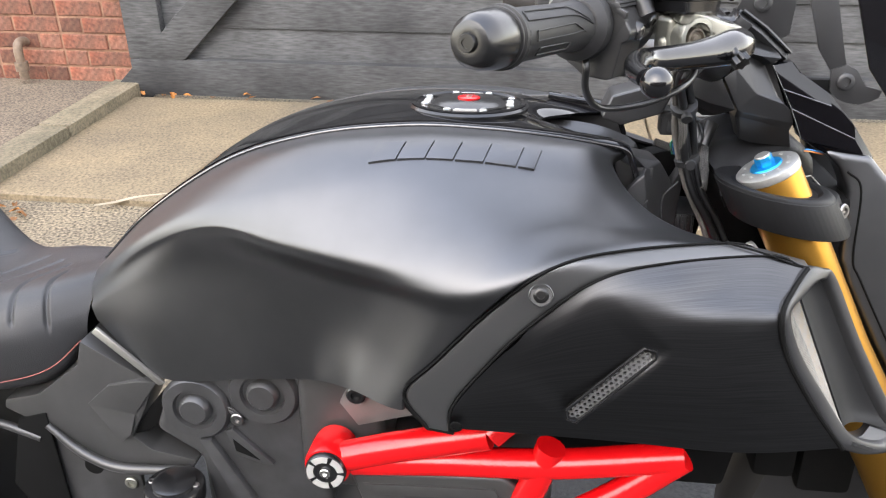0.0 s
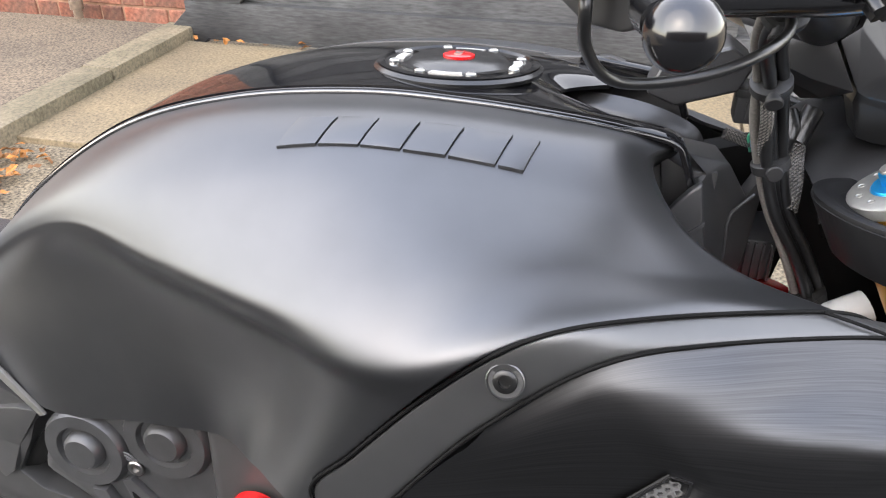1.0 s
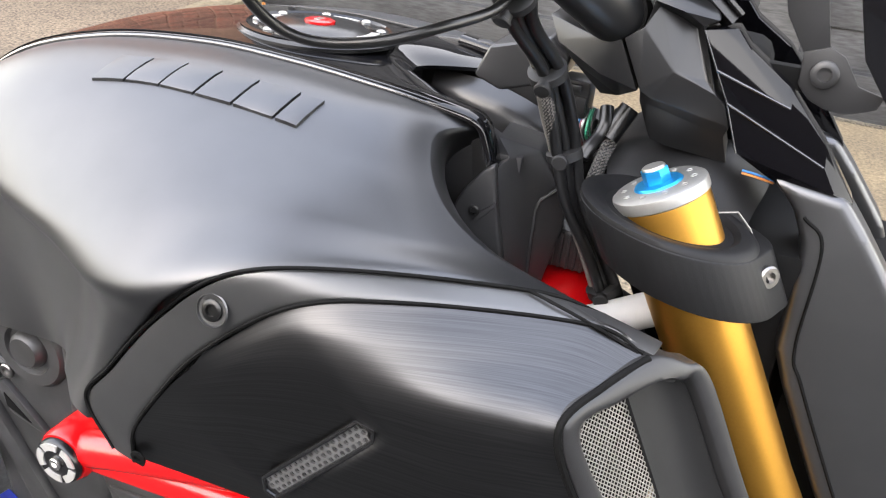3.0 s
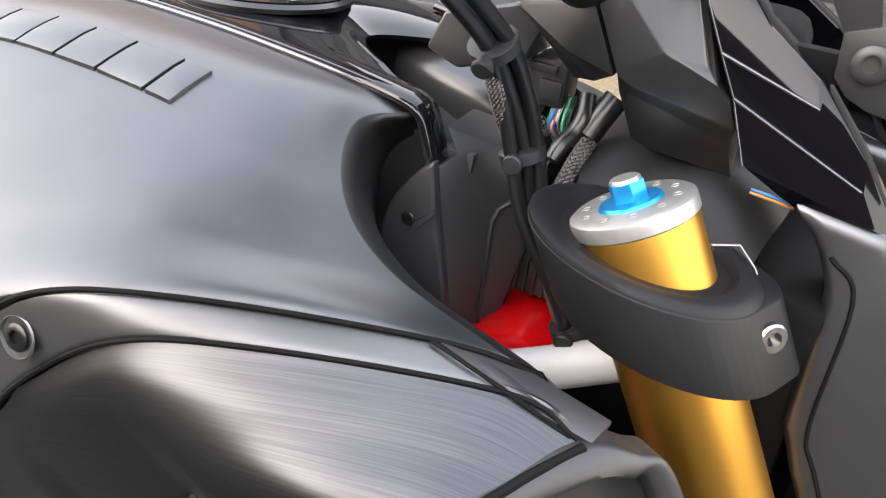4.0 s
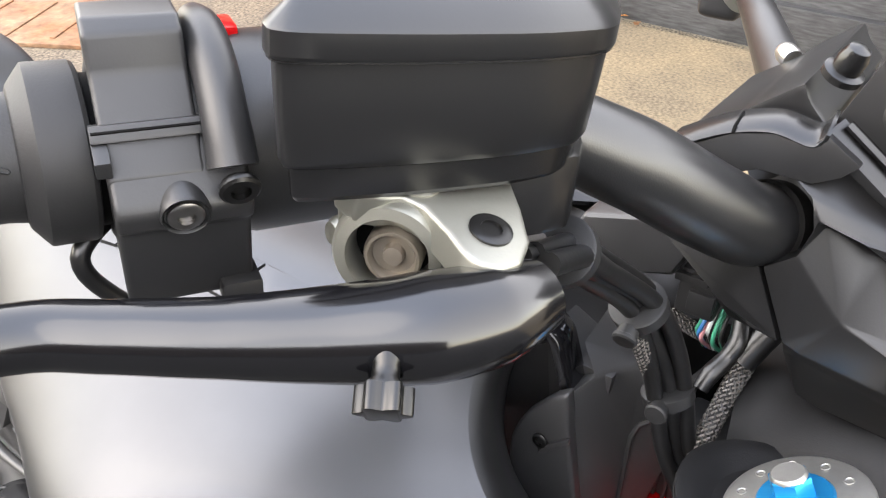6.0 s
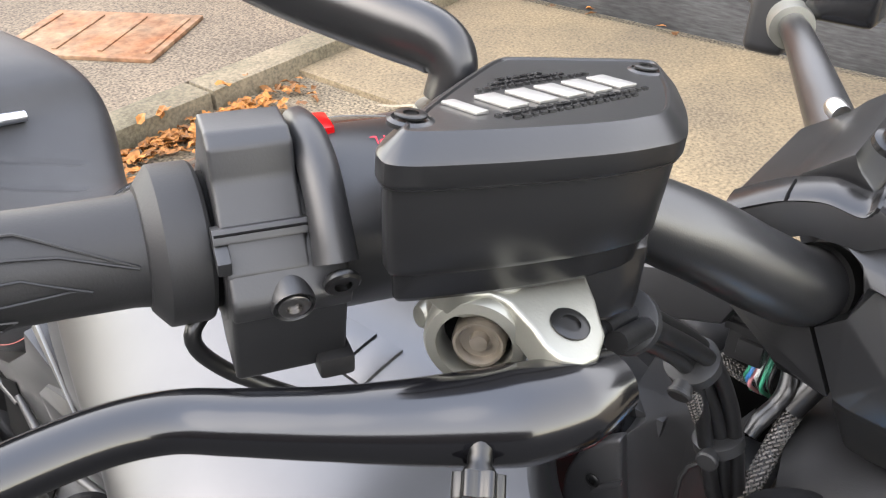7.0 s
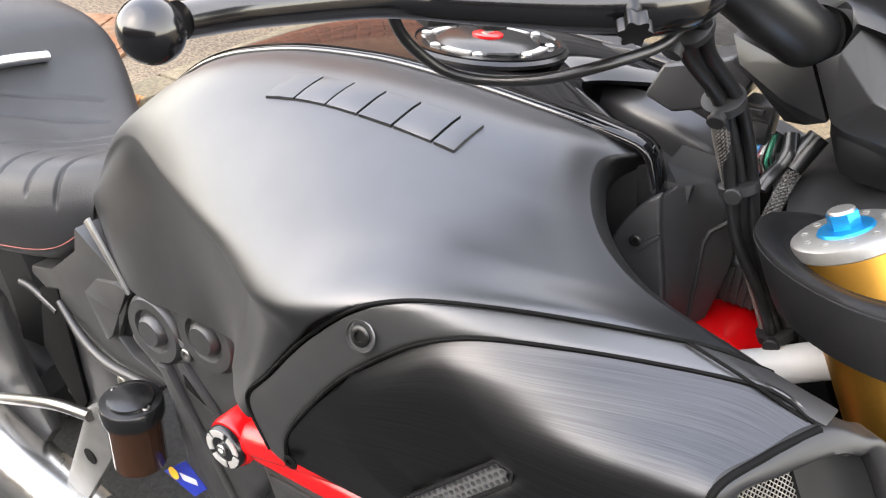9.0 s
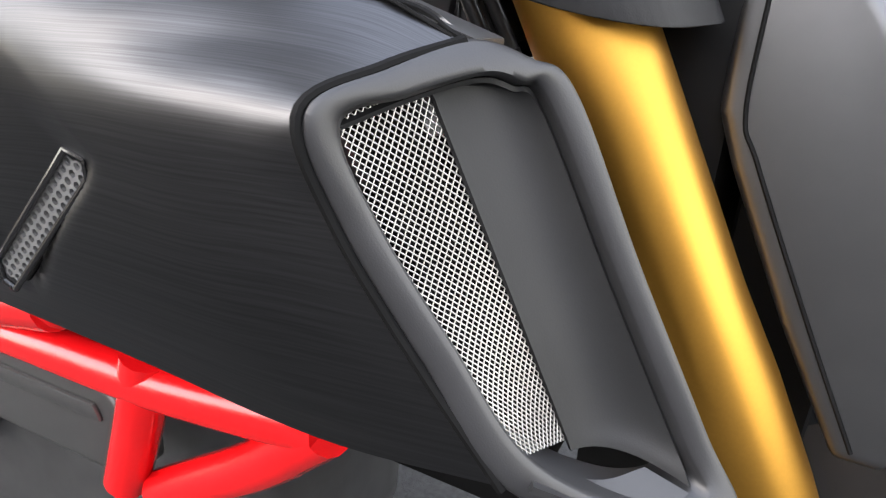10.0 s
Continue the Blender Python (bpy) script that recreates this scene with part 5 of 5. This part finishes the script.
part("rocker_button", block((-.0205, .0225, .5205), (.017, .015, .013), hm @ pose(0, 0, 0, 0, 0, 0), .003, 3), SMOOTH_PLASTIC, switch, "smooth black rocker button")
part("stop_switch", block((.006, .0300, .4985), (.014, .006, .009), hm, .0015, 2), RED, switch, "red stop switch")
words = bpy.data.curves.new("switch_print", "FONT")
words.body, words.size, words.align_x = "DPL", .0054, "CENTER"
tmp = bpy.data.objects.new("switch_print", words)
print_mesh = bpy.data.meshes.new_from_object(tmp)
bpy.data.objects.remove(tmp)
print_mesh.materials.append(REDPRINT)
lettering = new("switch_print", print_mesh)
lettering.parent = switch
lettering.matrix_local = hm @ Matrix.Translation((-.0065, .0306, .517)) @ Matrix(((0.0, -.94, -.33), (0.0, -.33, .94), (-1.0, 0.0, 0.0))).to_4x4()

# master cylinder, reservoir and lever
lm = pose(0, -.265, 1.029, -5.7, 0, 0)
LID = [(.1900, -.0190), (.1790, -.0125), (.1655, .0270), (.1535, .0690), (.1600, .0800), (.1910, .1215), (.2025, .1160), (.2200, .0860), (.2310, .0600), (.2235, .0365), (.2080, .0080)]
cx, cy = sum(p[0] for p in LID) / len(LID), sum(p[1] for p in LID) / len(LID)


def scaled(s, dx=0.0, dy=0.0):
    return [(cx + dx + (x - cx) * s, cy + dy + (y - cy) * s) for x, y in LID]


reservoir = part("fluid_reservoir", loft(LID, [(.0030, -.0120), (.0018, -.0130), (.0022, -.020), (.0034, -.0365), (.0044, -.0383), (.0060, -.0388)], lm), MOULDED, bike, "black brake fluid reservoir", 30)
part("reservoir_base", loft(LID, [(.0068, -.0380), (.0058, -.0390), (.0066, -.0465), (.0078, -.0480), (.010, -.0485)], lm), SEMI, reservoir, "", 30)
part("reservoir_foot", prism(scaled(.45, .014, .012), lm @ pose(0, 0, -.068), .024, .003), SMOOTH_PLASTIC, reservoir)
lid = part("reservoir_lid", loft(LID, [(.0020, -.0128), (.0004, -.0124), (0, -.0115), (0, -.0062), (.0006, -.0052), (.0058, -.0006), (.0066, 0), (.0074, 0), (.0079, -.0006), (.0100, -.0006)], lm), MOULDED, bike, "black reservoir lid with raised pale bars", 24)
part("lid_lip", loft(LID, [(.0016, -.0133), (.0006, -.0130), (.0006, -.0124), (.0016, -.0121)], lm), SMOOTH_PLASTIC, lid)
lx = Vector((.0155, .068, 0)).normalized()
bar_m = lm @ Matrix(((lx.x, -lx.y, 0, .1850), (lx.y, lx.x, 0, .0185), (0, 0, 1, -.0006), (0, 0, 0, 1)))
for k in range(6):
    x0 = .0116 * k - .006
    part("emblem_bar", prism([(x0 + .0035, -.0062), (x0 + (.0112 if k else .0078), -.0062), (x0 + (.0088 if k else .0054), .0055), (x0 + .0011, .0055)], bar_m, .0010, .0003), CAP_ALU, lid, "pale raised bar")
for r, (v0, u0, u1) in enumerate(((.0095, .012, .060), (.0125, .020, .052), (.0155, .026, .048), (-.0095, .002, .066), (-.0125, .006, .060))):
    for k in range(int((u1 - u0) / .0032)):
        part("print_bar", block((u0 + .0032 * k, v0, .0004), (.0021 + .0006 * ((k * 7 + r) % 3 - 1), .0014, .0008), bar_m, 0), SMOOTH_PLASTIC, lid)
for x, y in ((.1815, -.001), (.1985, .0995)):
    part("screw_seat", lathe([(.0062, 0), (.0062, .0012), (.005, .0018), (.0045, .0006), (.0001, .0006)], lm @ pose(x, y, -.0018), 24), MOULDED, lid)
    bolt("lid_screw", lm @ Vector((x, y, 0)), (0, .1, 1), .0042, bike, GUNMETAL, .0012)

bar_clamp = part("master_clamp", joined(lathe([(.0135, .533), (.0200, .5335), (.0212, .535), (.0212, .550), (.0200, .5515), (.0135, .552)], hm, 36), sweep([on_house(.543, -.006, -.006), (.178, -.222, .968), (.186, -.236, .968)], [.0125, .0135, .0145], 20)), CAST_ALU, bike, "silver-grey cast bar clamp")
part("clamp_cap", lathe([(.0050, -.008), (.0052, -.002), (.0048, .002), (.0034, .0042), (.0001, .0048)], basis((.1765, -.2500, .9570), (-.3, -.94, .1)), 24), CAST_ALU, bar_clamp)
BORE = Vector((.1985, -.2560, .9625))
bx = Vector((.42, -.88, .05)).normalized()
em = Matrix(((.96, 0, .28, .199), (0, 1, 0, -.247), (-.28, 0, .96, .980), (0, 0, 0, 1)))       # top of the cast ear
EAR = [(-.012, .018), (.0155, .0235), (.0246, .0155), (.0335, .0062), (.0365, -.0025), (.0348, -.0085), (.0300, -.0122), (.0250, -.0120), (.0180, -.0092), (.0085, -.0069), (.0030, -.0085), (.000, -.013), (-.004, -.017), (-.012, -.016), (-.018, 0)]
master = part("master_cylinder", joined(lathe([(.0108, -.006), (.0108, .004), (.0112, .0052), (.0142, .0048), (.0152, .0032), (.0156, 0), (.0156, -.030)], basis(BORE, bx), 44),
                                        prism(EAR, em @ pose(0, 0, -.0105), .0105, .0016, 3),
                                        prism([(.170, -.245), (.180, -.256), (.200, -.244), (.205, -.225), (.178, -.218)], pose(0, 0, .950), .026, .004, 3)), CAST_ALU, bike, "silver-grey cast master cylinder")
part("bore", lathe([(.0110, -.005), (.0001, -.005)], basis(BORE, bx), 32), DARK, master)
part("piston", lathe([(.0080, -.008), (.0080, .0005), (.0074, .0022), (.0066, .0022), (.0058, .0008), (.0058, -.0006), (.0030, -.0010), (.0026, .0014), (.0001, .0018)], basis(BORE + Vector((.0008, 0, -.0012)), bx), 32), PISTON, master, "grey-brown piston boot")
part("cast_mark", lathe([(.0075, -.001), (.0075, .0006), (.0068, .0009), (.0062, .0003), (.0001, .0003)], em, 28), CAST_ALU, master)
part("mark_bar", prism([(-.004, -.0015), (.004, -.0005), (.0042, .0012), (-.004, .0008)], em, .0008), CAST_ALU, master)
bolt("pivot_bolt", em @ Vector((.0245, .0005, -.0004)), (.28, 0, .96), .0058, bike, GUNMETAL, .0014)
LEVER = [(.236, -.242, .9575), (.231, -.257, .9575), (.222, -.271, .9575), (.2058, -.2860, .9565), (.1867, -.3035, .9568), (.168, -.3190, .9574), (.1550, -.3310, .9584), (.1475, -.349, .9605), (.1425, -.380, .9630), (.1410, -.405, .9648), (.1435, -.431, .9668)]
lever = part("brake_lever", joined(sweep(LEVER, [.0096, .0134, .0142, .0122, .0100, .0090, .0085, .0081, .0074, .0065, .0058], 24, 80, flat=.95), lathe([(.0092 * math.sin(u), -.0092 * math.cos(u)) for u in np.linspace(.02, 3.12, 18)], basis((.1475, -.4435, .9672), (0, -1, 0)), 32)), LEVER_BLACK, bike, "polished black brake lever with ball end", 60)
part("lever_fork", lathe([(.0001, -.009), (.0075, -.009), (.0085, -.0075), (.0085, .0075), (.0075, .009), (.0001, .009)], basis((.2305, -.2515, .9550), (.28, 0, .96)), 28), LEVER_BLACK, lever)
am = basis((.2195, -.2830, .9605), (.466, -.69, -.55))
adjuster = part("lever_adjuster", lathe([(.0036, 0), (.0036, .006), (.0032, .007), (.0032, .0095), (.0040, .0105), (.0042, .012)], am, 24), GUNMETAL, lever, "steel adjuster spindle")
part("star_knob", prism([((.0059 + .0010 * math.cos(6 * a)) * math.cos(a), (.0059 + .0010 * math.cos(6 * a)) * math.sin(a)) for a in (2 * math.pi * k / 48 for k in range(48))], am @ pose(0, 0, .0115), .0065, .0006), GUNMETAL, lever, "dark lobed star knob")

# mirror stem
stem = part("mirror_stem", sweep([(.146, -.206, 1.006), (.147, -.203, 1.016), (.140, -.202, 1.023), (.120, -.205, 1.027), (.075, -.212, 1.034), (.01, -.225, 1.050)], [.0085, .0098, .0115, .0125, .0125, .012], 22, 48, flat=.8), MOULDED, bike, "black mirror stem")
part("stem_collar", lathe([(.0095, -.014), (.0100, -.012), (.0100, -.003), (.0090, -.001)], basis((.146, -.207, 1.006), (0, 0, 1)), 28), CAST_ALU, stem, "pale metal collar")

# cables
tube("throttle_cable", [on_house(.4630, -.006, -.016), (.1165, -.296, .946), (.1175, -.288, .928), (.1260, -.272, .912), (.1420, -.261, .9065), (.1713, -.254, .9110), (.1961, -.2384, .9195), (.2103, -.2086, .9245), (.2120, -.185, .931)], .0028, CABLE, "black cable loop")
LOOM = [(.214, -.215, .945), (.212, -.18, .930), (.211, -.150, .908), (.2215, -.116, .877), (.2285, -.098, .845), (.237, -.088, .813), (.248, -.087, .78), (.268, -.086, .745), (.287, -.080, .705)]
loom = None
for k, (dx, dy, r) in enumerate(((0, 0, .0046), (.0078, .003, .0040), (-.002, -.0074, .0040), (.002, .0084, .0034), (-.0078, .001, .0032))):
    pts = [(x + dx + .0012 * math.sin(i * 1.7 + k), y + dy + .0012 * math.cos(i * 1.3 + k), z) for i, (x, y, z) in enumerate(LOOM)]
    c = part("wiring_loom", sweep(pts, r, 12, 64), BRAID if k == 4 else CABLE, bike if loom is None else loom, "bundle of black cables with rubber straps" if loom is None else "")
    loom = loom or c
for p, d in (((.2225, -.115, .874), (.2, .5, -.85)), ((.237, -.088, .813), (.35, .05, -.93)), ((.212, -.178, .929), (0, .8, -.6)), ((.282, -.082, .715), (.4, .1, -.9))):
    bmx = basis(p, d, (-.3, -1, 0))
    strap = part("loom_strap", lathe([(.0118, -.0036), (.0127, -.0030), (.0127, .0030), (.0118, .0036)], bmx, 28), RUBBER, loom)
    part("strap_button", lathe([(.0045, -.002), (.0048, .0022), (.0056, .0026), (.0056, .0042), (.0048, .005), (.0001, .0052)], basis(bmx @ Vector((.004, .0125, 0)), bmx.to_3x3() @ Vector((.3, 1, 0))), 22), RUBBER, strap)
plug = part("plug", joined(block((.226, -.020, .836), (.022, .026, .028), pose(0, 0, 0), .0025), block((.229, -.034, .833), (.014, .004, .012), pose(0, 0, 0), .001), block((.222, -.034, .845), (.018, .004, .005), pose(0, 0, 0), .001)), PLASTIC, bike, "black wiring plug")
for k, mat in enumerate((GREEN, BLUE_WIRE, PINK_WIRE, WHITE, RUBBER, GREEN, GREEN, RUBBER)):
    tube("wire", [(.2315 + .0016 * k, -.022 - .002 * (k % 3), .829), (.2305 + .0018 * k, -.029 - .003 * (k % 2), .818), (.2290 + .0022 * k, -.026 - .003 * (k % 3), .810), (.2330 + .0020 * k, -.02, .798)], .00115, mat)


def braided(points, r, label):
    """A sleeve of crossing strands wound about a dark core."""
    core = tube("braided_sleeve", points, r * .86, RUBBER, label)
    p = spline(points, 70)
    length = np.linalg.norm(np.diff(p, axis=0), axis=1).sum()
    turns = length / (r * 7.0)
    t = np.gradient(p, axis=0)
    bms = []
    for d in (1, -1):
        for k in range(10):
            pts = []
            for i in range(70):
                m = basis(p[i], t[i], (0, 1, .2))
                a = d * 2 * math.pi * (turns * i / 69 + k / 10)
                rr = r * (1 + .07 * math.sin(10 * a * d + d))
                pts.append(m @ Vector((rr * math.cos(a), rr * math.sin(a), 0)))
            bms.append(sweep(pts, r * .14, 4, smooth=False))
    for mat, some in ((BRAID, bms[:10]), (BRAID_DARK, bms[10:])):
        ob = part("braid_weave", joined(*some), mat, core)
        tagged(ob, "fine woven strands of the sleeve", kind="stuff")


braided([(.262, -.030, .834), (.261, -.040, .818), (.259, -.058, .806), (.258, -.074, .795), (.256, -.086, .780)], .0046, "grey braided cable sleeve")
braided([(.222, -.112, .864), (.225, -.110, .852), (.2275, -.1015, .836), (.230, -.094, .822)], .0036, "grey braided cable sleeve")
braided([(.212, -.024, .812), (.226, -.022, .807), (.2400, -.018, .802)], .0038, "grey braided cable sleeve")
tube("rubber_boot", [(.268, -.034, .838), (.2625, -.040, .826), (.2585, -.045, .816)], .0074, CABLE, "black rubber boot")
tube("rubber_boot", [(.2460, -.064, .804), (.2480, -.058, .811), (.2520, -.050, .818), (.2545, -.044, .826), (.252, -.036, .836)], [.0042, .0050, .0046, .0056, .0050], CABLE, "black rubber boot")
tube("lamp_wire", [(.352, -.0800, .8260), (.361, -.079, .8250), (.373, -.072, .8210)], .0008, BLUE_WIRE)
tube("lamp_wire", [(.352, -.0795, .8242), (.361, -.0785, .8230), (.373, -.0715, .8190)], .0008, ORANGE_WIRE)
part("trim_ridge", sweep([(.236, -.0605, .779), (.2215, -.0675, .7665), (.2195, -.0710, .7588), (.2211, -.0740, .7251), (.2229, -.0770, .690)], .0016, 8, smooth=False), RIM, inner)

# wheels and stand
def wheel(x, r, w):
    tyre = part("wheel", lathe([(r - .10, -w / 2 * .8), (r - .06, -w / 2), (r - .02, -w / 2 * .85), (r, -w * .2), (r, w * .2), (r - .02, w / 2 * .85), (r - .06, w / 2), (r - .10, w / 2 * .8)], basis((x, 0, r + .002), (0, -1, 0)), 64), RUBBER, bike, "black rubber tyre on a dark rim")
    part("rim", lathe([(.03, -.06), (.03, -.03), (r - .12, -.02), (r - .095, -w * .4), (r - .095, w * .4), (r - .12, .02), (.03, .03), (.03, .06)], basis((x, 0, r + .002), (0, -1, 0)), 48), ENGINE, tyre)


wheel(.655, .30, .12)
wheel(-.95, .33, .24)
tube("swingarm", [(-.62, -.12, .26), (-.75, -.13, .29), (-.95, -.16, .33)], .03, ENGINE, "dark swingarm")
tube("side_stand", [(-.20, .14, .20), (-.18, .22, .10), (-.17, .30, .018)], .012, DARK, "side stand on the ground")
